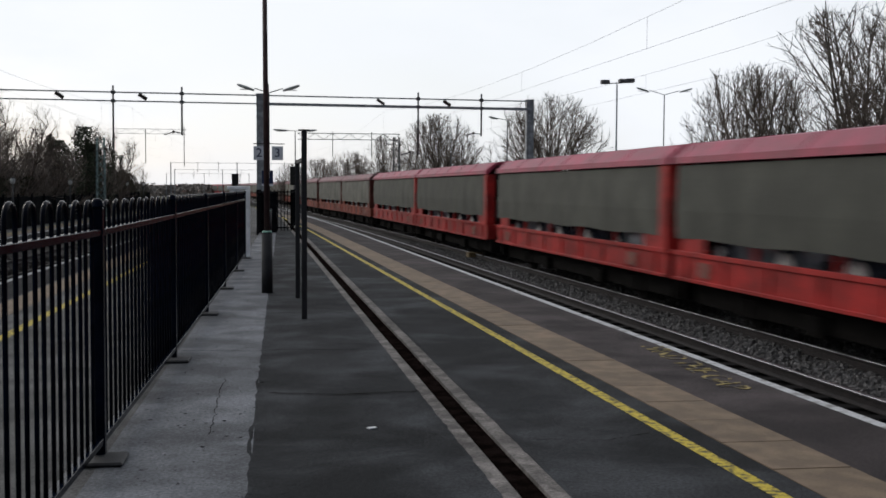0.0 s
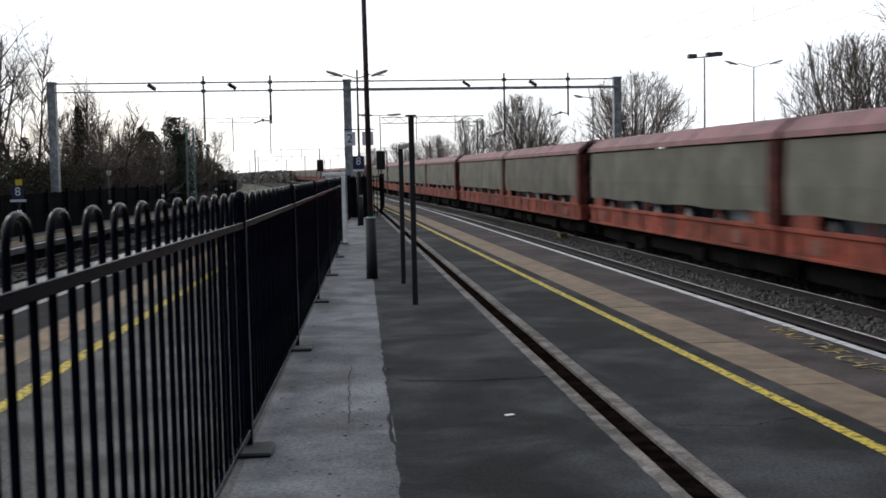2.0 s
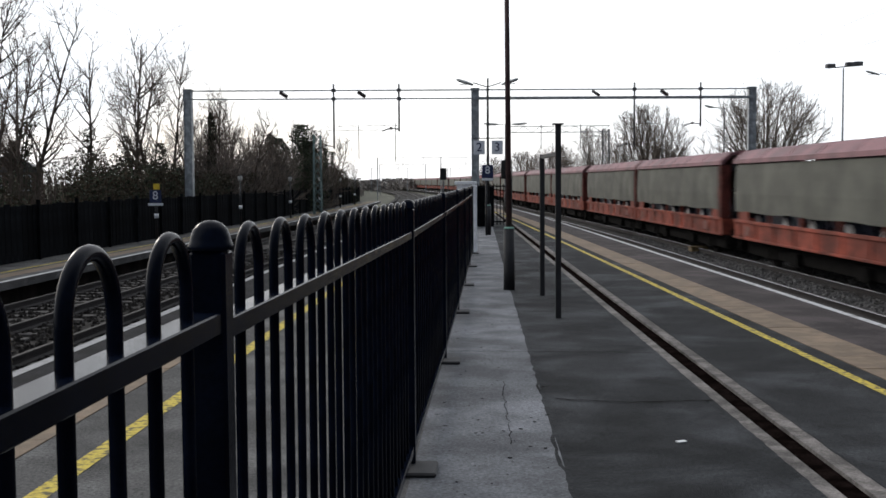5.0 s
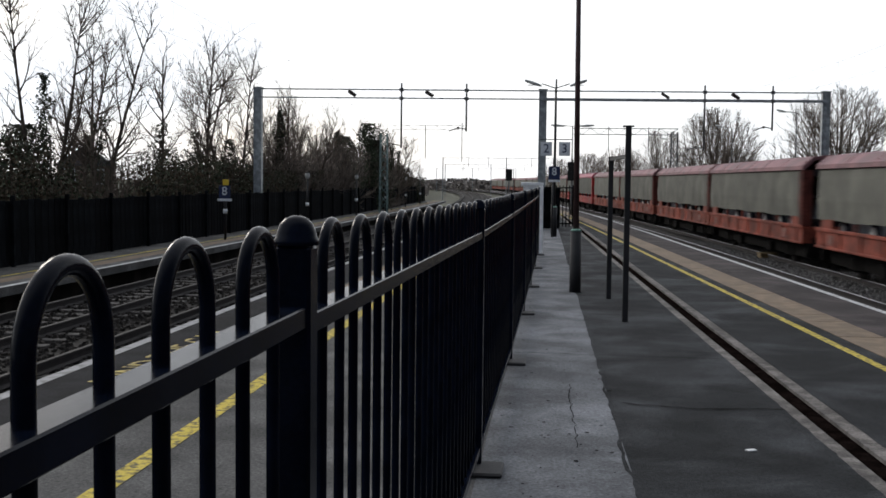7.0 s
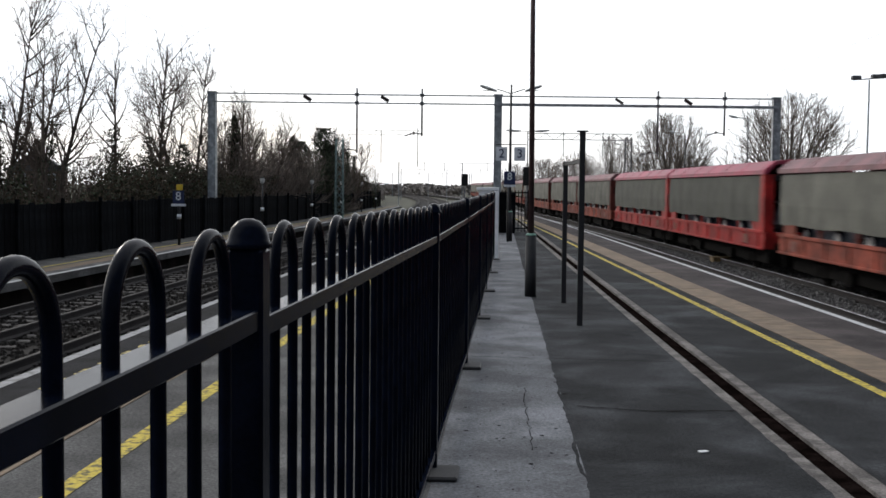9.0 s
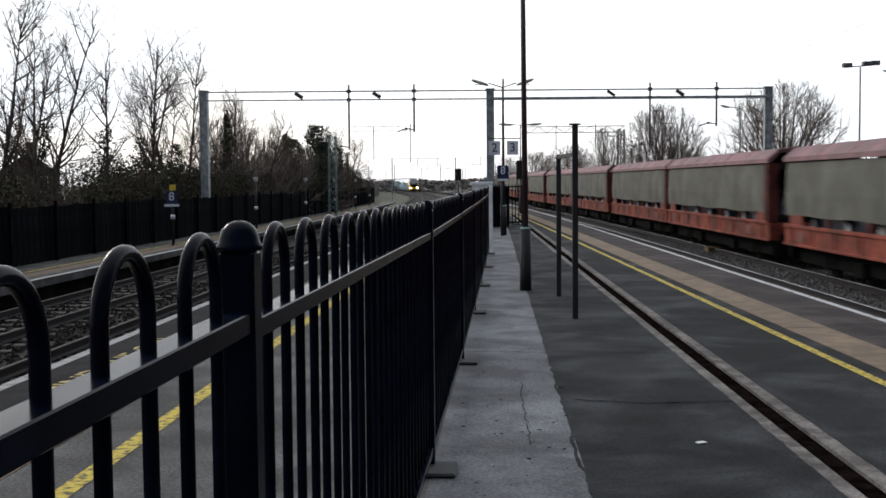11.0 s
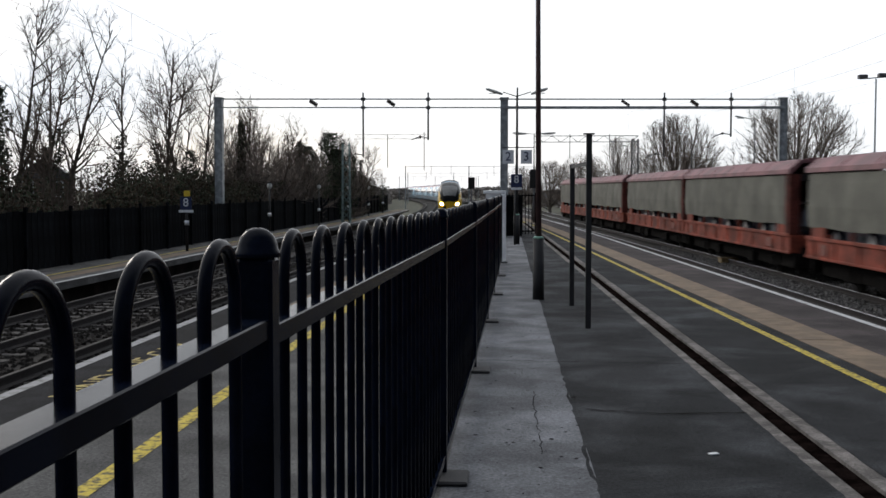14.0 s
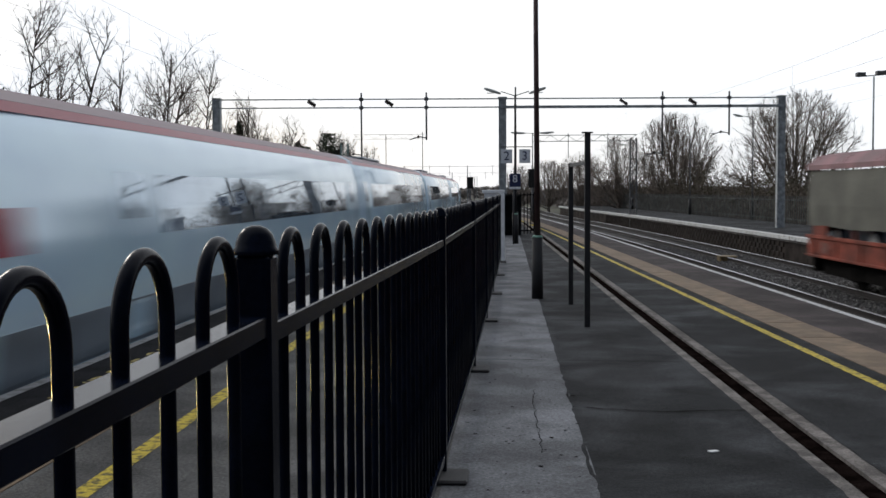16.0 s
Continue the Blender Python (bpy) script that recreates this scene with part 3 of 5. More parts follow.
    for f, d, a, b, z, seed in ((strip, -0.012, 0.035, 0.05, 0.0070, 9.0), (drain, -0.197, 0.026, -0.05, 0.0090, 17.0), (drain, 0.197, 0.026, 0.05, 0.0090, 29.0)):
        near = lambda y, f=f, d=d, a=a, seed=seed: f(y) + d + a * wob(seed, y)
        far = lambda y, f=f, d=d, b=b: f(y) + d + b
        bm = bmesh.new()
        if b > 0:
            ribbon(bm, near, far, 2.0, 28.0, z, 0.0012, ys=fine_ys)
        else:
            ribbon(bm, far, near, 2.0, 28.0, 0.0012, z, ys=fine_ys)
        part("asphalt_edge", bm, "asphalt", island, "crumbled asphalt edge")
    crack("crack", [(0.5, 15.2), (1.3, 15.1), (1.7, 15.2)], 0.012, "crack across the paving")
    bm = bmesh.new()
    for _ in range(420):
        x, y, r = rng.uniform(-0.40, 0.52), 4 + 18 * rng.random() ** 1.6, 0.003 + 0.016 * rng.random() ** 2.5
        vs = [bm.verts.new((x + r * rng.uniform(0.6, 1.2) * math.cos(a), y + r * rng.uniform(0.6, 1.2) * math.sin(a), 0.0082)) for a in [k * math.pi / 3 for k in range(6)]]
        bm.faces.new(vs)
    part("spots", bm, "rust_channel", island, "small dark stains on the concrete")
    return island


def build_wall_bricks():
    """Courses of dark brick on the wall that the slow lines pass."""
    wall = thing("platform_wall_face", "dark brick facing below the platform coping", "wall", kind="structure")
    me = bpy.data.meshes.new("brick")
    bm = box(0, 0.06, -0.145, 0.145, -0.055, 0.055, 0.008)
    bm.to_mesh(me)
    bm.free()
    me.materials.append(M["platform_wall"])
    # large blocks, far enough away that single courses run together
    n = 0
    for row in range(4):
        y = 42 + 0.3 * (row % 2)
        while y < 86 and n < 290:
            m = pose(far_right_edge(y) + 0.085, y, -0.26 - row * 0.2) @ Matrix.Diagonal((1, 2.0, 1.75, 1))
            share("brick", me, wall, m)
            y += 0.6
            n += 1


# ---- fence along the middle of the platform ----
FENCE = [(-0.60, -7.3), (-0.565, -2.6), (-0.52, 2.07), (-0.47, 6.80), (-0.435, 11.0), (-0.42, 15.2), (-0.41, 19.2), (-0.405, 23.4), (-0.405, 27.7)]
RISE = [0.037, 0.037, 0.037, 0.0, 0.0, 0.0, 0.0, 0.0, 0.0]     # the first panels stand a little higher


def build_fence():
    fence = thing("railing", "black painted steel bow-top railing on concrete feet", "fence")
    top, rail_z, low = 1.712, 1.505, 0.13

    def bow():
        bm = bmesh.new()
        w, r = 0.098, 0.0130
        pts = [(0, -w, low - 0.03), (0, -w, 0.8), (0, -w, rail_z), (0, -w, top - w - r)]
        pts += [(0, -w * math.cos(a), top - w - r + w * 1.0 * math.sin(a)) for a in [math.pi * k / 16 for k in range(1, 16)]]
        pts += [(0, w, top - w - r), (0, w, rail_z), (0, w, 0.8), (0, w, low - 0.03)]
        rings = []
        for k, p in enumerate(pts):
            a, b = Vector(pts[max(k - 1, 0)]), Vector(pts[min(k + 1, len(pts) - 1)])
            d = (b - a).normalized()
            side = Vector((0, -d.z, d.y))
            rings.append([Vector(p) + r * (math.cos(q) * side + math.sin(q) * Vector((1, 0, 0))) for q in [2 * math.pi * j / 12 for j in range(12)]])
        add_loft(bm, rings, smooth=True)
        bmesh.ops.recalc_face_normals(bm, faces=bm.faces)
        return bm

    first = part("bow", bow(), "black_paint", fence)
    bow_me = first.data
    used = False
    post_me = cap_me = foot_me = None
    for i, (x, y) in enumerate(FENCE):
        if post_me is None:
            p = part("post", box(-0.037, 0.037, -0.037, 0.037, -0.05, top - 0.05, 0.007), "black_paint", fence)
            post_me = p.data
            bm = bmesh.new()
            prof = [(0.047, 0.0), (0.047, 0.010), (0.043, 0.016), (0.041, 0.026), (0.035, 0.042), (0.024, 0.054), (0.009, 0.060)]
            add_loft(bm, [[(rr * math.cos(2 * math.pi * k / 20), rr * math.sin(2 * math.pi * k / 20), z) for k in range(20)] for rr, z in prof], smooth=True)
            cap = part("cap", bm, "black_paint", p, "domed black cap")
            cap.matrix_basis = pose(0, 0, top - 0.05)
            cap_me = cap.data
            f = part("foot", box(-0.10, 0.18, -0.27, 0.05, 0.004, 0.034, 0.012), "black_matt", p, "dark foot plate")
            foot_me = f.data
            f.matrix_basis = pose(0, 0, -RISE[i])
            p.matrix_basis = pose(x, y, RISE[i])
        else:
            p = share("post", post_me, fence, pose(x, y, RISE[i]))
            share("cap", cap_me, p, pose(0, 0, top - 0.05))
            share("foot", foot_me, p, pose(0, 0, -RISE[i]))
        if i + 1 == len(FENCE):
            break
        x2, y2 = FENCE[i + 1]
        a = math.degrees(math.atan2(-(x2 - x), y2 - y))
        length = math.hypot(x2 - x, y2 - y)
        tip = math.degrees(math.atan2(RISE[i + 1] - RISE[i], length))
        for z, h in ((rail_z, 0.014), (low, 0.014)):
            lift = 0.02 if i < 2 and z > 1 else 0.0
            r = part("rail", box(-0.031, 0.031, 0.038, length - 0.038, z - 0.030 + lift, z + h + lift, 0.003), "black_paint", fence)
            r.matrix_basis = pose(x, y, RISE[i], tip, 0, a)
        n = 11 if i < 2 else round((length - 0.28) / 0.378)
        for k in range(n):
            d = length - 0.28 - 0.383 * k if i < 2 else 0.14 + (length - 0.28) * (k + 0.5) / n
            m = pose(x, y, RISE[i], tip, 0, a) @ pose(0, d, 0)
            if not used:
                first.matrix_basis = m
                used = True
            else:
                share("bow", bow_me, fence, m)
    # white gate post at its end
    gate = thing("gate_frame", "white painted steel gate frame at the railing's end", "gate", at=(-0.36, 28.2, 0))
    part("upright", box(-0.06, 0.08, -0.06, 0.06, 0, 1.74, 0.01), "white_paint", gate)
    part("crossbar", box(-0.50, 0.08, -0.06, 0.06, 1.745, 1.83, 0.01), "white_paint", gate)
    part("panel", box(-0.44, -0.085, -0.02, 0.02, 1.40, 1.743, 0.004), "white_paint", gate)
    # closing fence at the island's narrow end
    run = thing("railing", "dark steel mesh railing across the platform end", "fence")
    line = [(-0.5, 41.0), (-0.46, 45.0), (0.75, 45.4), (1.05, 58.0)]
    for (xa, ya), (xb, yb) in zip(line, line[1:]):
        L = math.hypot(xb - xa, yb - ya)
        n = max(2, int(L / 0.14))
        part("rail", beam((xa, ya, 1.62), (xb, yb, 1.62), 0.05), "fence_dark", run)
        part("rail", beam((xa, ya, 0.15), (xb, yb, 0.15), 0.05), "fence_dark", run)
        for k in range(n + 1):
            u = k / n
            x, y = xa + (xb - xa) * u, ya + (yb - ya) * u
            part("picket", box(x - 0.018, x + 0.018, y - 0.018, y + 0.018, 0.02, 1.72), "fence_dark", run)
    cab = thing("equipment_cabinet", "dark trackside equipment cabinet behind the railing", "cabinet", at=(-0.15, 44.2, 0))
    part("body", box(-0.3, 0.35, -0.3, 0.3, 0, 1.55, 0.02), "fence_dark", cab)
    part("roof", box(-0.34, 0.39, -0.34, 0.34, 1.553, 1.6, 0.01), "fence_dark", cab)
    return fence


# ---- lamps, signs and posts ----
def build_lamp_column():
    lamp = thing("street_lamp", "tall brown lamp column with black base sleeve", "lamp post", "platform lamps", at=(0.37, 18.3, 0))
    part("column", tube([(0, 0, 1.05), (-0.02, 0, 4.0), (-0.04, 0, 7.2)], [0.05, 0.043, 0.036], 14), "pole_brown", lamp)
    bm = bmesh.new()
    add_tube(bm, [(0, 0, 0), (0, 0, 0.3), (0, 0, 1.03)], [0.098, 0.095, 0.093], 18)
    part("sleeve", bm, "black_matt", lamp, "black base sleeve")
    part("collar", tube([(0, 0, 1.031), (0, 0, 1.065)], [0.094, 0.07], 18), "green_cap", lamp, "weathered green collar")
    for s in (-1, 1):
        part("arm", tube([(-0.04, 0, 7.2), (s * 0.25 - 0.04, 0, 7.32), (s * 0.6 - 0.04, 0, 7.36)], 0.02, 8), "pole_brown", lamp)
        part("lamp_head", box(s * 0.6 - 0.3 - 0.04, s * 0.6 + 0.3 - 0.04, -0.09, 0.09, 7.33, 7.43, 0.03), "lamp_grey", lamp)


def twin_lamp(x, y, base, top, spread, tilt, material="galv_dark", head=0.62, single=0, sleeve=True, rz=0.0):
    lamp = thing("street_lamp", "slim station lamp column with slanted lantern heads" if not single else "slim platform lamp with one lantern arm and black sleeve", "lamp post", "platform lamps", at=(x, y, base), rz=rz)
    H = top - base
    part("column", tube([(0, 0, 0), (0, 0, H * 0.5), (0, 0, H)], [0.045, 0.04, 0.03], 10), material, lamp)
    if sleeve:
        part("sleeve", tube([(0, 0, 0.0), (0, 0, 1.05)], [0.10, 0.095], 12), "black_matt", lamp, "black base sleeve")
    for s in ((single,) if single else (-1, 1)):
        part("arm", tube([(0, 0, H), (s * spread * 0.5, 0, H + tilt * 0.5), (s * spread, 0, H + tilt)], 0.018, 8), material, lamp)
        bm = bmesh.new()
        hd = []
        for u, w, hh in ((-0.5, 0.05, 0.03), (-0.35, 0.09, 0.05), (0.0, 0.11, 0.065), (0.35, 0.10, 0.055), (0.5, 0.05, 0.03)):
            cx, cz = s * (spread + head * (0.5 + u)), H + tilt * (1 + u * head / max(spread, 0.1)) + 0.02
            hd.append([(cx, w * math.cos(a), cz + hh * math.sin(a)) for a in [2 * math.pi * k / 10 for k in range(10)]])
        add_loft(bm, hd, smooth=True)
        bmesh.ops.recalc_face_normals(bm, faces=bm.faces)
        hb = part("lamp_head", bm, "lamp_grey", lamp)
        part("lens", box(s * (spread + head * 0.5) - head * 0.33, s * (spread + head * 0.5) + head * 0.33, -0.07, 0.07, H + tilt - 0.062, H + tilt - 0.045, 0.004), "lamp_glass", hb)
    return lamp


def lantern_post(x, y):
    p = thing("lantern_post", "slim black post with white band and small pale lantern", "lamp post", "side platform posts", at=(x, y, -0.3))
    part("post", tube([(0, 0, 0), (0, 0, 2.2)], [0.05, 0.04], 10), "black_matt", p)
    part("band", tube([(0, 0, 0.90), (0, 0, 1.06)], 0.085, 12), "white_paint", p, "white painted band")
    ln = part("lantern", tube([(0, 0, 2.201), (0, 0, 2.26), (0, 0, 2.42), (0, 0, 2.46)], [0.05, 0.10, 0.12, 0.06], 12), "lamp_glass", p, "pale lantern")
    part("hood", tube([(0, 0, 2.461), (0, 0, 2.52)], [0.14, 0.03], 12), "black_matt", ln)


def flood_mast(x, y, top):
    f = thing("floodlight_mast", "tall slim mast with two dark floodlights", "lamp post", at=(x, y, -1.1))
    H = top + 1.1
    part("column", tube([(0, 0, 0), (0, 0, H)], [0.07, 0.045], 10), "galv", f)
    part("crossarm", beam((-0.85, 0, H), (0.85, 0, H + 0.12), 0.06), "galv_dark", f)
    for s in (-0.72, 0.35, 0.78):
        fl = part("floodlight", box(s - 0.24, s + 0.24, -0.2, 0.2, H + 0.05 + s * 0.07, H + 0.28 + s * 0.07, 0.03), "galv_dark", f)


def build_signs():
    # pole with platform numbers and the stop board
    post = thing("platform_sign_post", "slim dark post carrying platform number boards", "sign post", at=(0.0, 37.2, 0))
    part("pole", tube([(0, 0, 0), (0, 0, 5.3)], [0.05, 0.03], 10), "black_matt", post)
    part("sleeve", tube([(0, 0, 0.0), (0, 0, 1.0)], 0.095, 12), "black_matt", post)
    part("collar", tube([(0, 0, 1.001), (0, 0, 1.03)], [0.095, 0.07], 12), "green_cap", post)
    part("bracket", beam((-0.5, -0.04, 3.28), (0.55, -0.04, 3.28), 0.03), "black_matt", post)
    for s, x in (("2", -0.30), ("3", 0.31)):
        sign = part("number_board", box(x - 0.19, x + 0.19, -0.075, -0.05, 2.73, 3.2, 0.006), "sign_white", post, "white board with platform number")
        text_mesh("numeral", s, 0.42, "sign_blue", sign, Matrix.Translation((x, -0.08, 2.965)) @ pose(0, 0, 0, 90, 0, 0))
    stop = thing("stop_board", "dark blue car stop board with white numeral", "sign", at=(-0.02, 36.8, 0))
    part("post", tube([(-0.05, 0, 0), (-0.05, 0, 1.95)], 0.03, 8), "black_matt", stop)
    b = part("board", box(-0.19, 0.19, -0.03, -0.005, 1.93, 2.37, 0.006), "sign_blue", stop)
    text_mesh("numeral", "8", 0.36, "sign_white", b, Matrix.Translation((0, -0.036, 2.19)) @ pose(0, 0, 0, 90, 0, 0))
    part("strip", box(-0.19, 0.19, -0.032, -0.006, 1.85, 1.926, 0.004), "sign_white", stop)
    # stop board on the side platform
    s2 = thing("stop_board", "white stop board with dark numeral under a yellow tab", "sign", at=(-11.55, 37.6, -0.3))
    part("post", tube([(0, 0, 0), (0, 0, 2.1)], 0.05, 8), "black_matt", s2)
    b = part("board", box(-0.2, 0.2, -0.085, -0.06, 1.45, 1.90, 0.006), "sign_blue", s2)
    text_mesh("numeral", "8", 0.42, "sign_white", b, Matrix.Translation((0, -0.09, 1.70)) @ pose(0, 0, 0, 90, 0, 0))
    part("strip", box(-0.26, 0.26, -0.086, -0.06, 1.36, 1.446, 0.004), "sign_white", s2)
    part("tab", box(-0.07, 0.15, -0.085, -0.06, 1.92, 2.12, 0.006), "sign_yellow", s2, "yellow tab")
    part("band", tube([(0, 0, 0.92), (0, 0, 1.08)], 0.075, 10), "sign_white", s2, "white band")
    # empty steel sign frame
    fr = thing("sign_frame", "empty black steel sign frame of two posts", "sign frame")
    part("post", box(0.92, 0.995, 14.46, 14.54, 0, 2.57, 0.006), "black_matt", fr)
    part("post", box(0.845, 0.92, 17.34, 17.42, 0, 2.25, 0.006), "black_matt", fr)
    part("crossbar", beam((0.955, 14.54, 2.19), (0.885, 17.34, 2.21), 0.05), "black_matt", fr)
    part("top_plate", box(0.88, 1.03, 14.44, 14.56, 2.571, 2.59, 0.004), "black_matt", fr)


def signal(x, y, base, z0, z1, w=0.55):
    s = thing("railway_signal", "black colour-light signal head on a post", "signal", at=(x, y, base))
    part("post", tube([(0, 0, 0), (0, 0, z1 - base)], 0.07, 8), "galv_dark", s)
    h = part("head", box(-w / 2, w / 2, -0.16, -0.09, z0 - base, z1 - base, 0.03), "signal_black", s)
    n = 3
    for k in range(n):
        zc = z0 - base + (z1 - z0) * (k + 0.5) / n
        part("hood", tube([(0, -0.165, zc), (0, -0.34, zc)], 0.09, 10), "signal_black", h)
    part("ladder", beam((w / 2 + 0.1, 0.05, 0), (w / 2 + 0.1, 0.05, z1 - base), 0.05), "galv_dark", s)


# ---- overhead line ----
def build_gantry():
    g = thing("overhead_gantry", "grey steel portal gantry over four tracks with insulators", "gantry")
    masts = [(-13.22, 48.0, -1.1), (-0.58, 48.9, 0.0), (11.78, 49.75, -1.1)]
    for x, y, b in masts:
        bm = bmesh.new()
        add_box(bm, x - 0.17, x - 0.145, y - 0.17, y + 0.17, b, 5.92)
        add_box(bm, x + 0.145, x + 0.17, y - 0.17, y + 0.17, b, 5.92)
        add_box(bm, x - 0.145, x + 0.145, y - 0.14, y - 0.115, b, 5.92)
        add_box(bm, x - 0.2, x + 0.2, y - 0.19, y + 0.19, 5.921, 5.95)
        part("mast", bm, "galv", g, "weathered grey steel mast")
    for (xa, ya, _), (xb, yb, _), low in ((masts[0], masts[1], 0.055), (masts[1], masts[2], 0.12)):
        for z, w in ((5.86, 0.055), (5.49, low)):
            part("beam", beam((xa, ya - 0.19, z), (xb, yb - 0.19, z), w), "galv", g)
    yx = lambda x: 48.94 + 0.069 * x - 0.19
    for x, zb in ((-6.81, 3.3), (-3.94, 4.05), (6.49, 3.3), (9.44, 4.2)):
        y = yx(x)
        d = part("dropper", tube([(x, y, 6.15), (x, y, zb)], 0.042, 8), "galv_dark", g)
        for z in (5.86, 5.49):
            part("clamp", box(x - 0.09, x + 0.09, y - 0.07, y + 0.07, z - 0.07, z + 0.07, 0.01), "galv_dark", d)
        part("registration_arm", tube([(x, y, zb + 0.1), (x - 0.35, y, zb + 0.16), (x - 0.75, y, zb + 0.02)], 0.025, 8), "galv_dark", d)
        part("insulator", tube([(x - 0.3, y, zb + 0.15), (x - 0.36, y, zb + 0.155), (x - 0.42, y, zb + 0.15)], [0.03, 0.075, 0.03], 8), "ceramic", d)
    for x in (-9.02, -5.6, 4.75, 7.8):
        y = yx(x)
        wide = 0.115 if x != 4.75 else 0.08
        pts = [(x - 0.15 + 0.34 * k / 12, y, 5.80 - 0.22 * k / 12) for k in range(13)]
        part("insulator", tube(pts, [0.055 if k % 2 == 0 else wide for k in range(13)], 10), "ceramic", g, "dark ribbed ceramic insulator")


def truss(bm, a, b, depth, n, w):
    a, b = Vector(a), Vector(b)
    dz = Vector((0, 0, depth))
    add_beam(bm, a, b, w)
    add_beam(bm, a + dz, b + dz, w)
    for k in range(n):
        p, q = a.lerp(b, k / n), a.lerp(b, (k + 1) / n)
        add_beam(bm, p, q + dz, w * 0.7) if k % 2 else add_beam(bm, p + dz, q, w * 0.7)


def lattice_mast(bm, x, y, z0, z1, w0, w1, n, t):
    c = lambda z: w0 + (w1 - w0) * (z - z0) / (z1 - z0)
    for sx, sy in ((-1, -1), (1, -1), (1, 1), (-1, 1)):
        add_beam(bm, (x + sx * w0, y + sy * w0, z0), (x + sx * w1, y + sy * w1, z1), t)
    for k in range(n):
        za, zb = z0 + (z1 - z0) * k / n, z0 + (z1 - z0) * (k + 1) / n
        for s in (-1, 1):
            add_beam(bm, (x - s * c(za) * (1 if k % 2 else -1), y + s * c(za), za), (x + s * c(zb) * (1 if k % 2 else -1), y + s * c(zb), zb), t * 0.7)
            add_beam(bm, (x + s * c(za), y - s * c(za) * (1 if k % 2 else -1), za), (x + s * c(zb), y + s * c(zb) * (1 if k % 2 else -1), zb), t * 0.7)


def build_far_gantries():
    g = thing("overhead_gantry", "lattice steel gantry with drop posts further along", "gantry")
    bm = bmesh.new()
    truss(bm, (1.2, 76, 5.15), (8.3, 76, 5.15), 0.42, 12, 0.05)
    part("boom", bm, "galv_dark", g, "lattice boom")
    bm = bmesh.new()
    lattice_mast(bm, 8.05, 76, -1.1, 5.35, 0.24, 0.2, 12, 0.06)
    part("mast", bm, "galv_dark", g, "lattice mast")
    bm = bmesh.new()
    truss(bm, (-11.3, 76, 5.4), (-6.3, 76, 5.4), 0.32, 10, 0.025)
    part("boom", bm, "galv", g, "thin lattice boom")
    for x, a, b in ((-9.0, 5.7, 3.4), (-6.45, 5.9, 3.2), (3.6, 5.7, 4.0), (6.3, 5.7, 4.0)):
        part("dropper", beam((x, 75.9, a), (x, 75.9, b), 0.05), "galv_dark", g)
    lm = thing("lattice_mast", "green-grey lattice steel overhead line mast", "mast")
    bm = bmesh.new()
    lattice_mast(bm, -11.3, 72, -1.1, 4.95, 0.26, 0.22, 12, 0.06)
    part("frame", bm, "green_steel", lm)
    rng = random.Random(9)
    for k, y in enumerate((170, 235, 300)):
        f = thing("overhead_gantry", "distant overhead line gantry", "gantry", "far gantries")
        xa, xb = left_edge(y) - 8.5, right_edge(y) + 9.5
        for x in (xa, (xa + xb) / 2 - 1, xb):
            part("mast", beam((x, y, -1.1), (x, y, 5.6), 0.14), "galv", f)
        part("boom", beam((xa, y, 5.5), (xb, y, 5.5), 0.05), "galv", f)
        for x in (left_edge(y) - 4.5, left_edge(y) - 1.4, right_edge(y) + 1.5, right_edge(y) + 4.8):
            part("dropper", beam((x, y, 5.7), (x, y, 4.1), 0.06), "galv_dark", f)


def build_wires():
    for key, c in TRACKS.items():
        w = thing("overhead_wire", "thin overhead contact and catenary wires", "cable", "overhead wires")
        bm = bmesh.new()
        ys = list(range(-40, 300, 4))
        add_tube(bm, [(c(y), y, 4.12) for y in ys], 0.0026, 4)
        part("contact_wire", bm, "wire", w)
        bm = bmesh.new()
        add_tube(bm, [(c(y), y, 4.55 + 0.75 * (2 * abs(((y - 49) / 48.0) % 1.0 - 0.5)) ** 2) for y in ys], 0.0028, 4)
        part("catenary_wire", bm, "wire", w)
        for y in range(-39, 110, 8):
            zt = 4.55 + 0.75 * (2 * abs(((y - 49) / 48.0) % 1.0 - 0.5)) ** 2
            part("hanger", beam((c(y), y, 4.12), (c(y), y, zt), 0.0035), "wire", w)


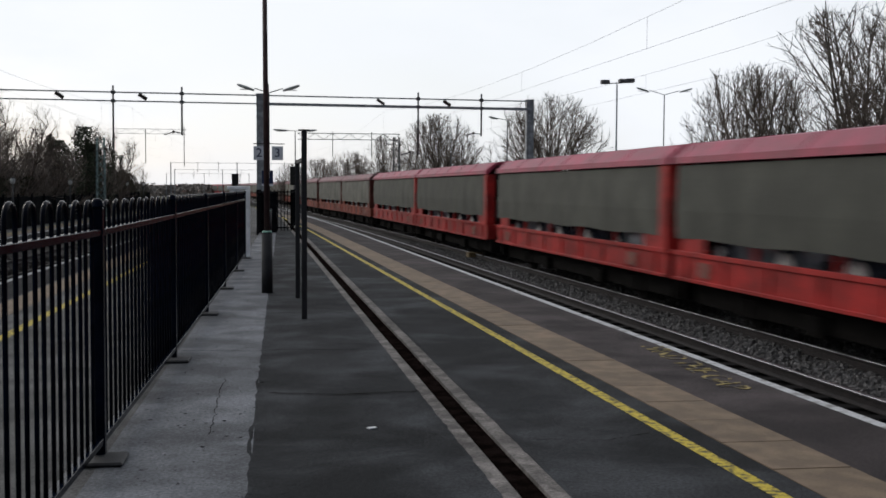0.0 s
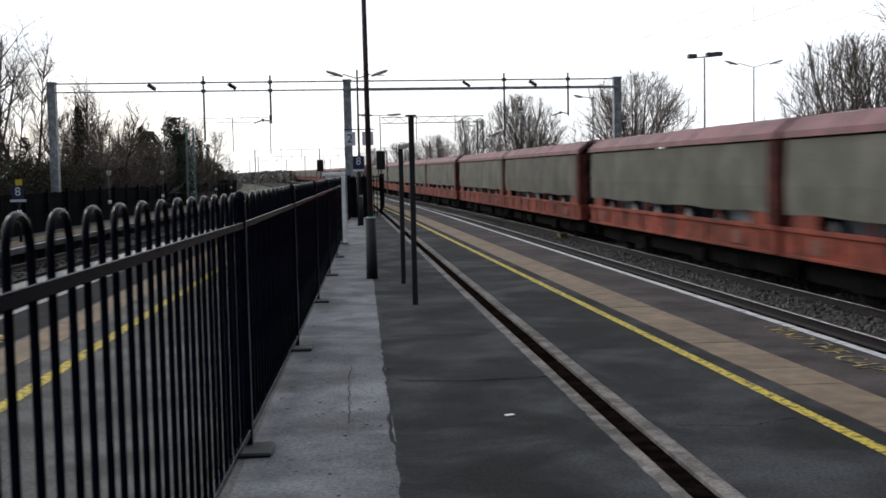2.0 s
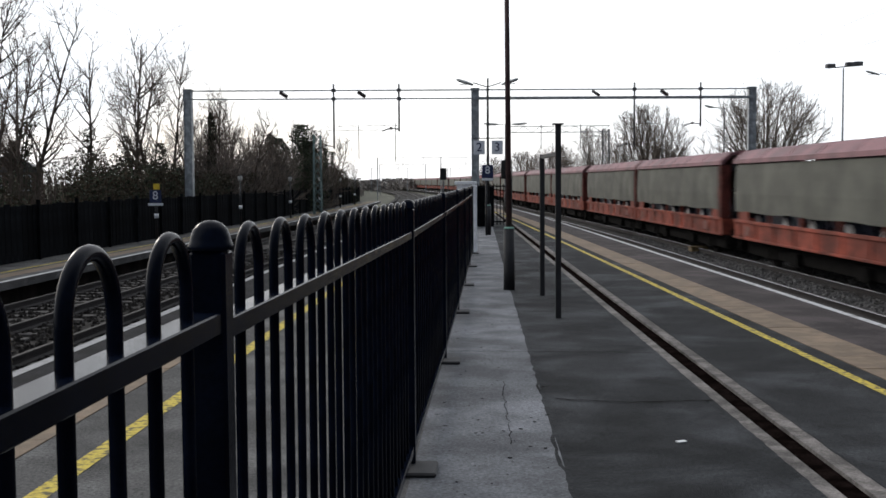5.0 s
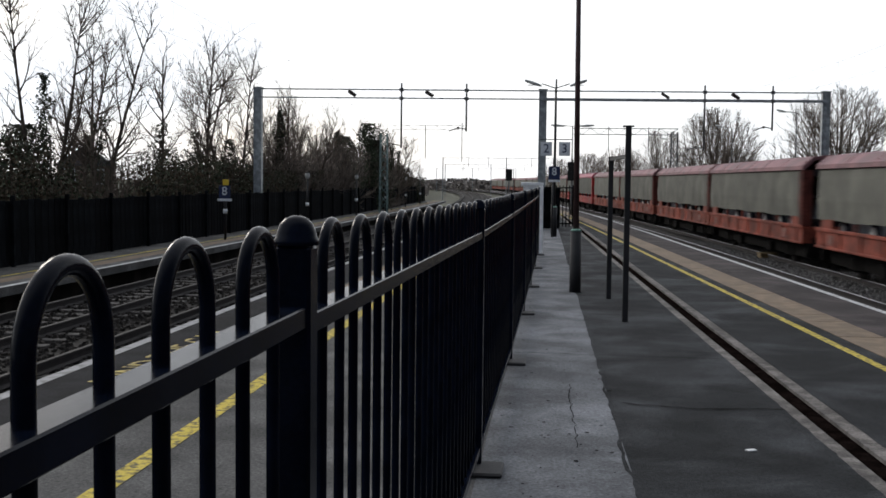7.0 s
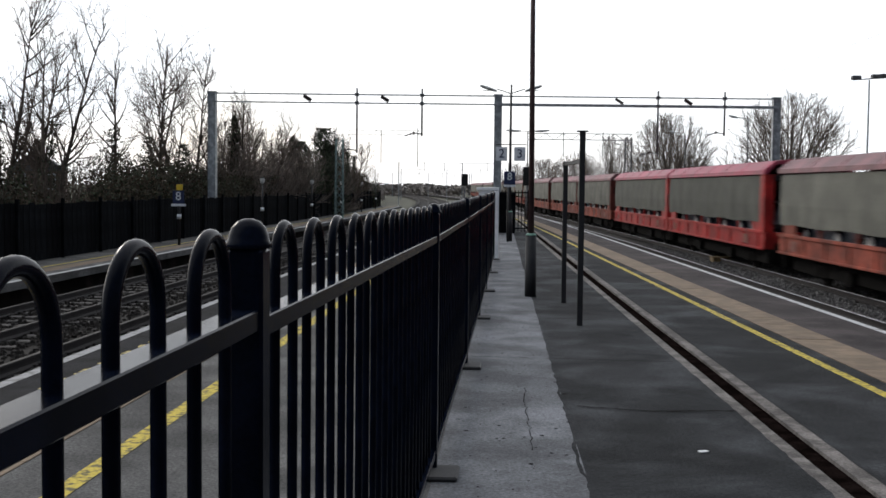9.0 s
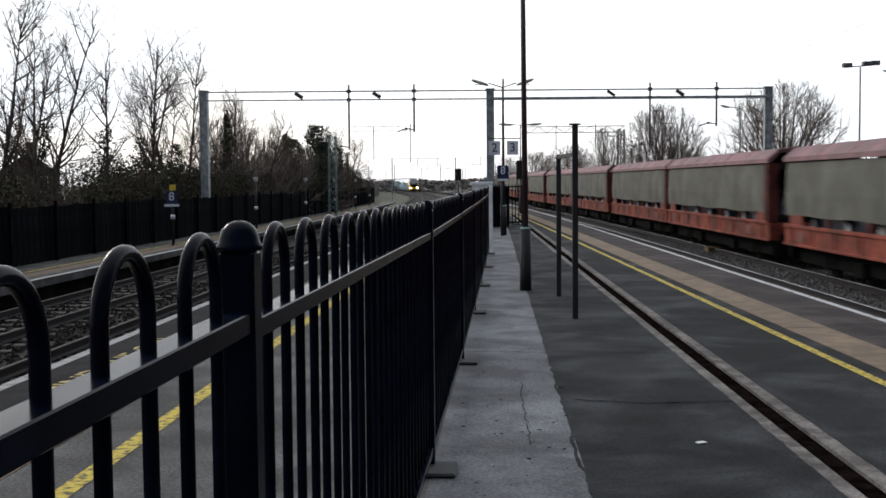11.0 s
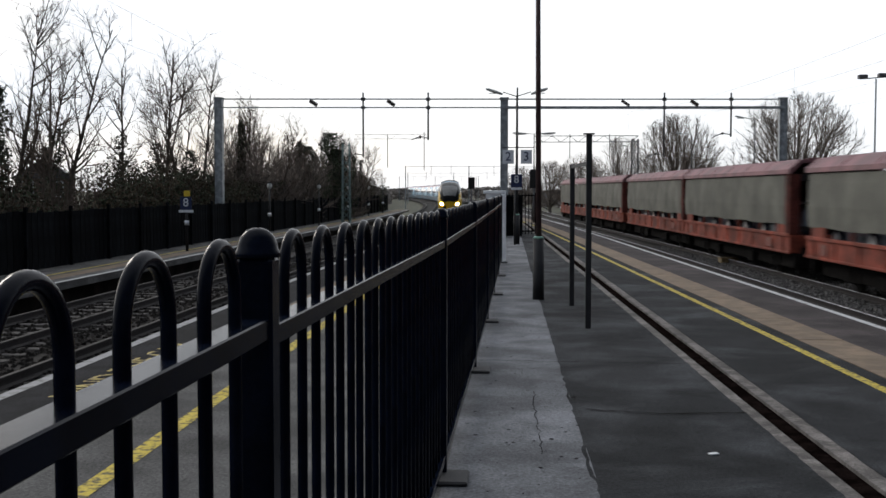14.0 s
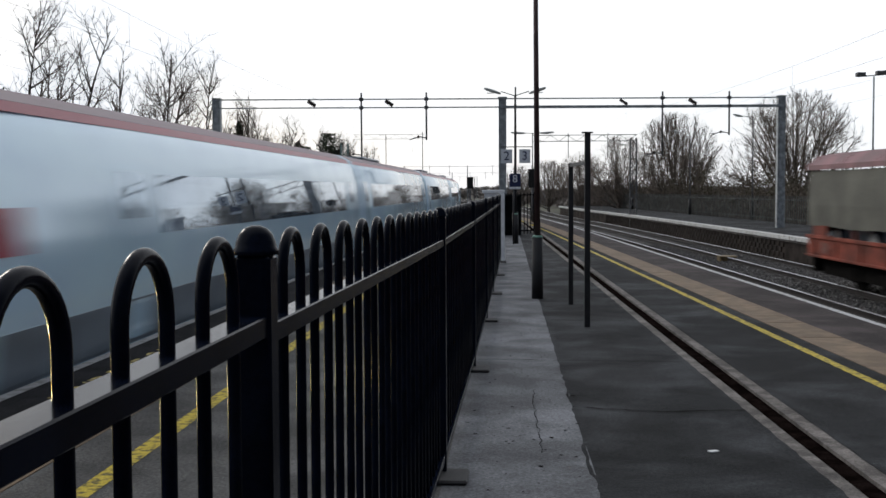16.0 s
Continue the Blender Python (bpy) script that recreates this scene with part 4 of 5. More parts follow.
# ---- trees, scrub and buildings ----
def branch_mesh(seed, height, form):
    """A bare tree: trunk with limbs, and twigs, as vertex and face lists. form: dome or tall."""
    rng = random.Random(seed)
    out = {"trunk": ([], []), "crown": ([], [])}
    up = Vector((0, 0, 1))

    def stick(pts, ra, rb, key, n):
        """A tapered limb through points, its rings shared."""
        vs, fs = out[key]
        m = len(pts)
        k0 = len(vs)
        for i, p in enumerate(pts):
            d = (pts[min(i + 1, m - 1)] - pts[max(i - 1, 0)]).normalized()
            s = d.cross(up if abs(d.z) < 0.9 else Vector((1, 0, 0))).normalized()
            u = s.cross(d)
            r = ra + (rb - ra) * i / (m - 1)
            for k in range(n):
                t = 2 * math.pi * k / n
                vs.append(p + r * (math.cos(t) * s + math.sin(t) * u))
        for i in range(m - 1):
            for k in range(n):
                a, b = k0 + i * n, k0 + (i + 1) * n
                fs.append((a + k, a + (k + 1) % n, b + (k + 1) % n, b + k))

    def arc(a, d, length, lift, steps, rough):
        """Points that leave a along d and curve upwards."""
        pts, q = [a], a
        for _ in range(steps):
            d = (d + lift / steps * up + rough * Vector((rng.gauss(0, 1), rng.gauss(0, 1), rng.gauss(0, 0.6)))).normalized()
            q = q + d * (length / steps)
            pts.append(q)
        return pts, d

    def turned(d, angle):
        side = d.cross(Vector((rng.gauss(0, 1), rng.gauss(0, 1), rng.gauss(0, 1)))).normalized()
        return (d * math.cos(angle) + side * math.sin(angle)).normalized()

    def room(p, d, length):
        """How far a limb may reach before it leaves the rounded crown."""
        if form != "dome":
            return length
        for k in range(8):
            q = (p + d * length) - Vector((0, 0, height * 0.46))
            if (q.x / (height * 0.56)) ** 2 + (q.y / (height * 0.56)) ** 2 + (q.z / (height * 0.54)) ** 2 <= rng.uniform(0.9, 1.08):
                return length
            length *= 0.8
        return length

    def spray(pts, length, r, level):
        """Side shoots along a limb."""
        n = {1: 12, 2: 6, 3: 4}[level] if form == "dome" else {1: 7, 2: 7, 3: 3}[level]
        for k in range(n):
            u = rng.uniform(0.22 if level == 1 else 0.12, 1.0) * (len(pts) - 1)
            i = min(int(u), len(pts) - 2)
            p = pts[i].lerp(pts[i + 1], u - i)
            d = turned((pts[i + 1] - pts[i]).normalized(), rng.uniform(0.35, 0.85 if form == "dome" else 1.0))
            el = room(p, d, length * rng.uniform(0.28, 0.55))
            if el < 0.12:
                continue
            rr = max(0.0085, r * (0.55 if level == 1 else 0.6) * (1 - 0.5 * u / len(pts)))
            q, _ = arc(p, d, el, 0.35 if form == "dome" else 0.22, 3 if level < 3 else 2, 0.09)
            stick(q, rr, max(0.005, rr * 0.45), "crown", 3)
            if level < 3:
                spray(q, el, rr, level + 1)

    if form == "dome":
        fork = Vector((0, 0, height * 0.10))
        stick([Vector((0, 0, 0)), fork * 0.5, fork, fork * 1.5], height * 0.036, height * 0.028, "trunk", 8)
        for k in range(24):
            el = math.radians(rng.uniform(8, 86))
            az = k * 2.399 + rng.uniform(-0.4, 0.4)
            d = Vector((math.cos(az) * math.cos(el), math.sin(az) * math.cos(el), math.sin(el)))
            a = fork * rng.uniform(0.8, 1.45)
            el2 = room(a, d, height * 0.85)
            pts, _ = arc(a, d, el2, 0.30, 6, 0.045)
            stick(pts, height * rng.uniform(0.008, 0.014), height * 0.0024, "trunk", 5)
            spray(pts, el2, height * 0.0075, 1)
    else:
        stems = rng.choice((1, 2, 2))
        for q in range(stems):
            lean = Vector((rng.gauss(0, 0.10), rng.gauss(0, 0.10), 1)).normalized() if stems > 1 else Vector((rng.gauss(0, 0.04), 0, 1)).normalized()
            high = height * rng.uniform(0.82, 1.0)
            pts, _ = arc(Vector((0.12 * q, 0, 0)), lean, high, 0.12, 9, 0.035)
            stick(pts, height * 0.0125, 0.014, "trunk", 6)
            for k in range(17):
                u = rng.uniform(0.30, 0.99) * 9
                i = min(int(u), 8)
                p = pts[i].lerp(pts[i + 1], u - i)
                d = turned(lean, rng.uniform(0.45, 0.95))
                if d.z < 0.25:
                    d = (d + up * 0.5).normalized()
                el = height * rng.uniform(0.13, 0.30) * (1.25 - 0.65 * u / 9)
                b, _ = arc(p, d, el, 0.55, 4, 0.07)
                r = height * 0.0055 * (1.2 - 0.7 * u / 9)
                stick(b, r, 0.009, "trunk", 4)
                spray(b, el * 1.15, r * 0.8, 2)
    return out


def mesh_from(name, vs, fs, material):
    me = bpy.data.meshes.new(name)
    me.from_pydata([tuple(v) for v in vs], [], fs)
    me.materials.append(M[material])
    return me


def leaf_mesh(name, rng, places, size, material):
    """Many small leaves, each a bent pair of triangles."""
    vs, fs = [], []
    for p in places:
        a = Vector((rng.gauss(0, 1), rng.gauss(0, 1), rng.gauss(0, 1))).normalized()
        b = a.cross(Vector((rng.gauss(0, 1), rng.gauss(0, 1), rng.gauss(0, 1)))).normalized()
        s = size * rng.uniform(0.6, 1.4)
        n = len(vs)
        vs += [p - a * s, p + b * s * 0.55, p + a * s, p - b * s * 0.5 + a.cross(b) * s * 0.25]
        fs += [(n, n + 1, n + 2), (n, n + 2, n + 3)]
    return mesh_from(name, vs, fs, material)


TREE_KINDS = {}


def tree(kind, x, y, s, rz, label, ivy=0.0, base=-1.12, wide=1.0):
    if kind not in TREE_KINDS:
        seed = {"dome_a": 11, "dome_b": 23, "dome_c": 37, "tall_a": 41, "tall_b": 57, "tall_c": 63, "tall_d": 95, "open_a": 71, "open_b": 83}[kind]
        pale = "" if kind.startswith("tall") else "_pale"
        d = branch_mesh(seed, 10, "tall" if kind.startswith("tall") else "dome")
        TREE_KINDS[kind] = (mesh_from("trunk", *d["trunk"], "bark" + pale), mesh_from("crown", *d["crown"], "twig" + pale))
    a, b = TREE_KINDS[kind]
    t = thing("tree", label, "tree", "bare trees", at=(x, y, base), rz=rz)
    k = Matrix.Diagonal((s * wide, s * wide, s, 1))
    share("trunk", a, t, k)
    share("crown", b, t, k)
    if ivy:
        rng = random.Random(int(x * 100) + int(y))
        pl = []
        for _ in range(int(1500 * ivy)):
            z = rng.uniform(0.3, 4.2 * s + 2.2 * ivy)
            r = rng.gauss(0.28, 0.16) * (1.25 - z / (9 * s + 2)) * (1 + 0.4 * math.sin(z * 3 + x))
            an = rng.uniform(0, 6.283)
            pl.append(Vector((r * math.cos(an), r * math.sin(an), z)))
        me = leaf_mesh("ivy", rng, pl, 0.075, "ivy")
        ob = share("ivy", me, t, Matrix.Identity(4))
        tagged(ob, "dark green ivy on the trunk")
    return t


def build_trees():
    bare = "bare winter tree with fine twigs against the sky"
    ivyl = "tall bare tree with ivy-clad trunk behind the fence"
    rng = random.Random(77)
    left = [("tall_a", -21.4, 50, 1.12, 10, 0.5), ("tall_b", -19.2, 52, 1.03, 70, 0.6), ("tall_d", -18.1, 54, 1.06, 130, 0.4), ("tall_c", -23.2, 48, 1.2, 200, 1.2), ("tall_c", -15.7, 52, 0.90, 20, 0.5),
            ("tall_c", -15.3, 60, 0.78, 300, 1.6), ("tall_a", -14.9, 66, 0.74, 20, 0.3), ("tall_b", -14.4, 72, 0.74, 90, 1.4), ("tall_d", -15.6, 70, 0.78, 45, 0.3), ("tall_a", -16.8, 63, 0.78, 190, 0.3),
            ("tall_c", -13.6, 80, 0.72, 160, 1.5), ("tall_a", -13.2, 88, 0.66, 220, 0.9), ("tall_b", -30, 52, 1.1, 280, 0.8), ("tall_b", -14.6, 98, 0.6, 40, 1.0), ("tall_a", -18, 76, 0.85, 111, 0.4),
            ("tall_c", -21.0, 66, 0.9, 15, 0.5), ("tall_a", -28.5, 42, 1.15, 60, 0.8), ("tall_b", -13.4, 108, 0.55, 10, 0.5), ("tall_d", -25.2, 55, 1.1, 160, 0.4)]
    for _ in range(9):
        y = rng.uniform(60, 120)
        left.append((rng.choice(("tall_a", "tall_b", "tall_c", "tall_d")), far_left_edge(y) - 3.6 - abs(rng.gauss(0, 5)) - (2 if y < 60 else 0), y, rng.uniform(0.5, 0.8), rng.uniform(0, 360), rng.choice((0.4, 0.8, 1.4))))
    for k, x, y, sc, r in (("dome_a", -15.4, 65, 0.64, 50), ("dome_c", -14.7, 71, 0.60, 140), ("dome_b", -16.4, 60, 0.66, 260), ("dome_a", -14.2, 84, 0.56, 310)):
        tree(k, x, y, sc, r, "low bare tree with rounded crown behind the fence", 0.4)
    for k, x, y, s, r, iv in left:
        tree(k, x, y, s, r, ivyl, iv)
    right = [("dome_a", 13.2, 92, 0.93, 0, 0.84), ("dome_c", 19.3, 77, 0.99, 40, 0.92), ("dome_b", 9.8, 104, 0.80, 120, 0.9), ("dome_a", 21.6, 47, 0.86, 200, 0.9), ("open_b", 26.0, 45, 1.12, 100, 1.0),
             ("open_a", 30.5, 47, 1.22, 250, 1.0), ("dome_b", 16.0, 104, 0.82, 30, 0.9), ("dome_c", 7.0, 118, 0.7, 80, 0.9), ("dome_a", 4.0, 135, 0.66, 160, 1.0), ("open_b", 35, 52, 1.2, 10, 1.0), ("dome_b", 0.5, 150, 0.62, 220, 1.0)]
    for k, x, y, s, r, wd in right:
        tree(k, x, y, s, r, bare, wide=wd)


def evergreen(x, y, h, r, seed):
    t = thing("evergreen_shrub", "dark evergreen shrub grown tall behind the fence", "shrub", "evergreens", at=(x, y, -1.12))
    rng = random.Random(seed)
    part("trunk", tube([(0, 0, 0), (0.05, 0, h * 0.5), (0, 0, h * 0.9)], [0.12, 0.07, 0.02], 7), "bark", t)
    pl = []
    for _ in range(6500):
        u = rng.random() ** 0.9
        a = rng.uniform(0, 6.283)
        w = r * (1.03 - u) ** 0.38 * (0.70 + 0.75 * noise.noise(Vector((math.cos(a) * 1.4 + seed, math.sin(a) * 1.4, u * 5.0)))) * rng.random() ** 0.45
        pl.append(Vector((w * math.cos(a), w * math.sin(a), 0.2 + h * u)))
    share("foliage", leaf_mesh("foliage", rng, pl, 0.075, "ivy"), t, Matrix.Identity(4))


def build_scrub():
    rng = random.Random(21)

    def mass(label, n, place, size, material, category="undergrowth"):
        me = leaf_mesh("scrub", rng, [place() for _ in range(n)], size, material)
        tagged(new("scrub", me), label, category, kind="stuff")

    def hump(x, y, f):
        return 0.6 + 0.4 * noise.noise(Vector((x * 0.21, y * 0.13, f)))

    def left_low():
        y = rng.uniform(26, 120)
        x = far_left_edge(y) - 3.2 - abs(rng.gauss(0, 2.6)) - 0.3
        return Vector((x, y, -1.1 + (5.4 + 0.02 * abs(x)) * hump(x, y, 3.0) * rng.random() ** 0.8))
    mass("dark evergreen ivy and shrubs behind the plank fence", 130000, left_low, 0.060, "ivy")
    mass("brown winter undergrowth behind the plank fence", 150000, left_low, 0.060, "thicket")

    def right_low():
        y = rng.uniform(40, 150)
        x = far_right_edge(y) + 5.2 + abs(rng.gauss(0, 2.6))
        return Vector((x, y, -1.1 + 6.0 * hump(x, y, 8.0) * rng.random() ** 0.9))
    mass("brown leafless scrub behind the platform", 60000, right_low, 0.06, "scrub_brown")
    mass("dull green scrub behind the platform", 24000, right_low, 0.06, "shrub")
    # upright leafless stems in the scrub
    vs, fs = [], []
    for side in (0, 1):
        for _ in range(6500 if side else 6000):
            p = right_low() if side else left_low()
            h = rng.uniform(1.5, 4.8) * (0.85 if side else 1.0)
            r = rng.uniform(0.008, 0.022)
            a = Vector((p.x, p.y, -1.1))
            b = a + Vector((rng.gauss(0, 0.35), rng.gauss(0, 0.35), h))
            n = len(vs)
            vs += [a + Vector((r, 0, 0)), a + Vector((-r, r, 0)), a + Vector((-r, -r, 0)), b]
            fs += [(n, n + 1, n + 3), (n + 1, n + 2, n + 3), (n + 2, n, n + 3)]
    tagged(new("scrub_stems", mesh_from("scrub_stems", vs, fs, "twig")), "thin leafless saplings and stems", "undergrowth", kind="stuff")

    def hazy_wood():
        x = rng.uniform(-110, 90)
        y = 330 + rng.uniform(0, 40)
        return Vector((x, y, -1 + 5.5 * (0.55 + 0.45 * noise.noise(Vector((x * 0.05, 0, 1.0)))) * rng.random() ** 0.7))
    mass("distant leafless wood along the horizon", 9000, hazy_wood, 0.7, "hazy_wood", "woodland")

    def mid_wood():
        y = rng.uniform(125, 320)
        x = left_edge(y) - 12 - abs(rng.gauss(0, 7)) if rng.random() < 0.5 else right_edge(y) + 12 + abs(rng.gauss(0, 7))
        return Vector((x, y, -1 + 4.2 * hump(x, y, 5.0) * rng.random() ** 0.8))
    mass("lineside scrub beyond the station", 14000, mid_wood, 0.35, "hazy_wood")


def build_side_fences():
    f = thing("plank_fence", "dark close-boarded fence behind the side platform", "fence")
    rng = random.Random(4)
    me = bpy.data.meshes.new("plank")
    bm = box(-0.012, 0.012, -0.13, 0.13, 0, 1.0, 0.004)
    bm.to_mesh(me)
    bm.free()
    me.materials.append(M["fence_dark"])
    y, n = 12.0, 0
    while y < 118:
        x = far_left_edge(y) - 2.25
        share("plank", me, f, pose(x, y, -0.29, 0, 0, rng.uniform(-2, 2)) @ Matrix.Diagonal((1, 1.28, 1.56 + rng.uniform(-0.03, 0.03), 1)))
        y += 0.36
        n += 1
    for z in (0.15, 1.0):
        part("rail", tube([(far_left_edge(a) - 2.31, a, z) for a in stretch(12, 118)], 0.045, 4), "fence_dark", f)
    y = 13.0
    while y < 118:
        part("post", box(far_left_edge(y) - 2.21, far_left_edge(y) - 2.12, y - 0.05, y + 0.05, -0.3, 1.40, 0.008), "fence_dark", f)
        y += 2.9
    # pale railings behind the opposite platform
    g = thing("railing", "grey upright railing behind the far platform", "fence")
    y, k = 52.0, 0
    while y < 116:
        x = far_right_edge(y) + 4.35
        part("picket", box(x - 0.02, x + 0.02, y - 0.03, y + 0.03, 0.08, 1.45), "fence_grey", g)
        y += 0.34 if y < 95 else 0.6
        k += 1
    for z in (0.3, 1.25):
        part("rail", tube([(far_right_edge(a) + 4.39, a, z) for a in stretch(52, 116)], 0.025, 4), "fence_grey", g)


def build_house():
    h = thing("house", "brick house with slate roof among the trees", "house", at=(-40.5, 92, -1.1), rz=20)
    part("wall", box(-2.2, 2.2, -4, 4, 0, 3.9), "brick", h)
    bm = bmesh.new()
    add_loft(bm, [[(-2.5, -4.3, 3.902), (2.5, -4.3, 3.902), (0, -4.3, 5.6)], [(-2.5, 4.3, 3.902), (2.5, 4.3, 3.902), (0, 4.3, 5.6)]])
    roof = part("roof", bm, "slate", h)
    part("chimney", box(-0.4, 0.4, 2.2, 3.0, 5.0, 6.5, 0.02), "brick", roof)
    for x in (-1.2, 1.1):
        w = part("window", box(x - 0.5, x + 0.5, -4.05, -3.99, 2.4, 3.7), "white_paint", h)
        part("pane", box(x - 0.4, x + 0.4, -4.07, -4.055, 2.5, 3.6), "glass_dark", w)


# ---- freight wagons ----
PITCH = 15.2


def build_wagon(body, roof, name_label):
    """A covered car-carrying wagon; its origin lies over the track centre, at platform height."""
    w = thing("car_carrier_wagon", name_label, "railway wagon", "freight wagons")
    L = 7.15
    zb, zs = 0.08, 0.60
    bm = bmesh.new()
    for s in (-1, 1):
        add_box(bm, min(s * 1.16, s * 1.28), max(s * 1.16, s * 1.28), -L, L, zb, zs - 0.02, 0.02)
        add_box(bm, -1.159, 1.159, min(s * L, s * (L - 0.2)), max(s * L, s * (L - 0.2)), zb, zs - 0.02)
    add_box(bm, -1.159, 1.159, -L + 0.201, L - 0.201, zb, zb + 0.16)
    fr = part("underframe", bm, body, w, "red steel side sill")
    for s in (-1, 1):
        part("sill_rail", box(min(s * 1.29, s * 1.33), max(s * 1.29, s * 1.33), -L, L, zs - 0.06, zs + 0.03, 0.006), body, fr)
        part("sill_flange", box(min(s * 1.285, s * 1.33), max(s * 1.285, s * 1.33), -L, L, zb - 0.02, zb + 0.04, 0.006), body, fr)
        for k in range(9):
            y = -L + 0.6 + k * (2 * L - 1.2) / 8
            part("rib", box(min(s * 1.281, s * 1.315), max(s * 1.281, s * 1.315), y - 0.025, y + 0.025, zb + 0.041, zs - 0.061), body, fr)
        for y, ww in ((-5.2, 0.26), (5.7, 0.20)):
            part("data_panel", box(min(s * 1.3165, s * 1.322), max(s * 1.3165, s * 1.322), y - ww, y + ww, zb + 0.1, zs - 0.14), "label_worn", fr, "worn whitish data panel")
        # curtain side with a slightly slack, wavy lower edge
        bm = bmesh.new()
        rng = random.Random(3)
        n = 28
        secs = []
        for k in range(n + 1):
            y = -6.69 + 13.75 * k / n
            b = 0.012 * math.sin(k * 1.9) + rng.uniform(-0.006, 0.006)
            lo = 0.86 + 0.02 * math.sin(k * 0.8)
            secs.append([(s * 1.22, y, lo), (s * (1.275 + b), y, lo), (s * (1.30 + b), y, 1.4), (s * (1.285 + b * 0.5), y, 2.0), (s * 1.27, y, 2.265), (s * 1.22, y, 2.265)])
        add_loft(bm, secs, smooth=False)
        bmesh.ops.recalc_face_normals(bm, faces=bm.faces)
        part("curtain", bm, "curtain_pale" if body == "faded" else "curtain", w, "taut grey-green fabric side curtain")
        # low stanchions between the loading deck and the curtain
        for y in (-3.9, -1.3, 1.3, 3.9):
            part("stanchion", box(min(s * 1.17, s * 1.25), max(s * 1.17, s * 1.25), y - 0.04, y + 0.04, zs - 0.018, 0.90), body, w)
        for y in (-6.28, 6.28):
            part("corner_panel", box(min(s * 1.22, s * 1.27), max(s * 1.22, s * 1.27), y - 0.50, y + 0.50, zs - 0.02, 0.90, 0.01), body, w, "red corner panel under the curtain")
    for s in (-1, 1):
        y0, y1 = (-7.12, -6.70) if s < 0 else (6.80, 7.06)
        wx = 1.31 if s < 0 else 1.205
        for xa, xb in ((-wx, -1.0), (1.0, wx)):
            part("end_post", box(xa, xb, y0, y1, zs - 0.02, 2.298, 0.02), "faded_end" if body == "faded" else body, w, "red end post, shade-darkened on faded wagons")
        for z0, z1 in ((0.70, 0.82), (1.44, 1.52), (2.10, 2.29)):
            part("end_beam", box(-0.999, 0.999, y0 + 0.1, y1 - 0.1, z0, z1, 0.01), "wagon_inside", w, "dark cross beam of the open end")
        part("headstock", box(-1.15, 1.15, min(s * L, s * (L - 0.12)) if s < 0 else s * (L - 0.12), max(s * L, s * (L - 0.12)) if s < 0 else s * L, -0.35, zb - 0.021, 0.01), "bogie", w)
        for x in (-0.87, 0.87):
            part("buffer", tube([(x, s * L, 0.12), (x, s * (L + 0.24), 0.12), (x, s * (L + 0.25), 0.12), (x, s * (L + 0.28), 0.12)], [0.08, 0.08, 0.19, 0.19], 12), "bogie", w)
    bm = bmesh.new()
    prof = [(-1.34, 2.30), (-1.33, 2.42), (-1.02, 2.68), (-0.5, 2.75), (0.5, 2.75), (1.02, 2.68), (1.33, 2.42), (1.34, 2.30), (1.26, 2.30), (0.98, 2.6), (-0.98, 2.6), (-1.26, 2.30)]
    add_loft(bm, [[(x, y, z) for x, z in prof] for y in (-L - 0.02, L + 0.02)])
    rf = part("roof", bm, roof, w, "sloping red steel roof")
    for k in range(7):
        y = -L + 0.3 + k * (2 * L - 0.6) / 6
        bm = bmesh.new()
        add_loft(bm, [[(x * 1.006, y + d, z + 0.008) for x, z in prof[1:7]] + [(x * 0.98, y + d, z - 0.02) for x, z in prof[6:0:-1]] for d in (-0.03, 0.03)])
        part("roof_seam", bm, roof, rf)
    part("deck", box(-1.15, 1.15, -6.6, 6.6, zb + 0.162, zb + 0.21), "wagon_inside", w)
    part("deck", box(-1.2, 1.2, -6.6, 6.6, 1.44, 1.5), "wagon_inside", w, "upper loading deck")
    # cars on the lower deck, seen under the curtain and through the open ends
    for y, m in ((-4.55, "car_white"), (0.0, "car_dark"), (4.55, "car_silver")):
        bm = bmesh.new()
        secs = []
        z = zb + 0.21
        for yy, ww, lo, hi in ((-2.0, 0.70, 0.30, 0.72), (-1.93, 0.80, 0.22, 0.90), (-1.6, 0.84, 0.20, 0.98), (-1.2, 0.84, 0.20, 1.0), (-0.2, 0.84, 0.20, 1.0), (0.5, 0.84, 0.20, 0.93), (1.1, 0.82, 0.20, 0.78), (1.85, 0.76, 0.24, 0.66), (1.98, 0.6, 0.32, 0.56)):
            secs.append([(-ww, y + yy, z + lo), (ww, y + yy, z + lo), (ww, y + yy, z + hi * 0.68), (ww * 0.76, y + yy, z + hi * 1.1), (-ww * 0.76, y + yy, z + hi * 1.1), (-ww, y + yy, z + hi * 0.68)])
        add_loft(bm, secs, smooth=True)
        car = part("carried_car", bm, m, w, "new car on the loading deck")
        part("rear_window", box(-0.56, 0.56, y - 2.0, y - 1.955, z + 0.64, z + 0.84, 0.01), "glass_dark", car)
        part("bumper", box(-0.78, 0.78, y - 2.05, y - 1.99, z + 0.26, z + 0.40, 0.02), "car_dark", car)
        for sx in (-1, 1):
            for yy in (-1.2, 1.25):
                part("wheel", tube([(sx * 0.80, y + yy, z + 0.30), (sx * 0.97, y + yy, z + 0.30)], 0.29, 14), "car_dark", car)
                part("hub", tube([(sx * 0.971, y + yy, z + 0.30), (sx * 0.985, y + yy, z + 0.30)], 0.20, 12), "label_white", car)
    # plain box added to stand for the black shade beneath the wagon
    part("underbody", box(-0.95, 0.95, -6.9, 6.9, -0.40, zb - 0.025, 0.02), "bogie", w, "black box added as shade under the floor")
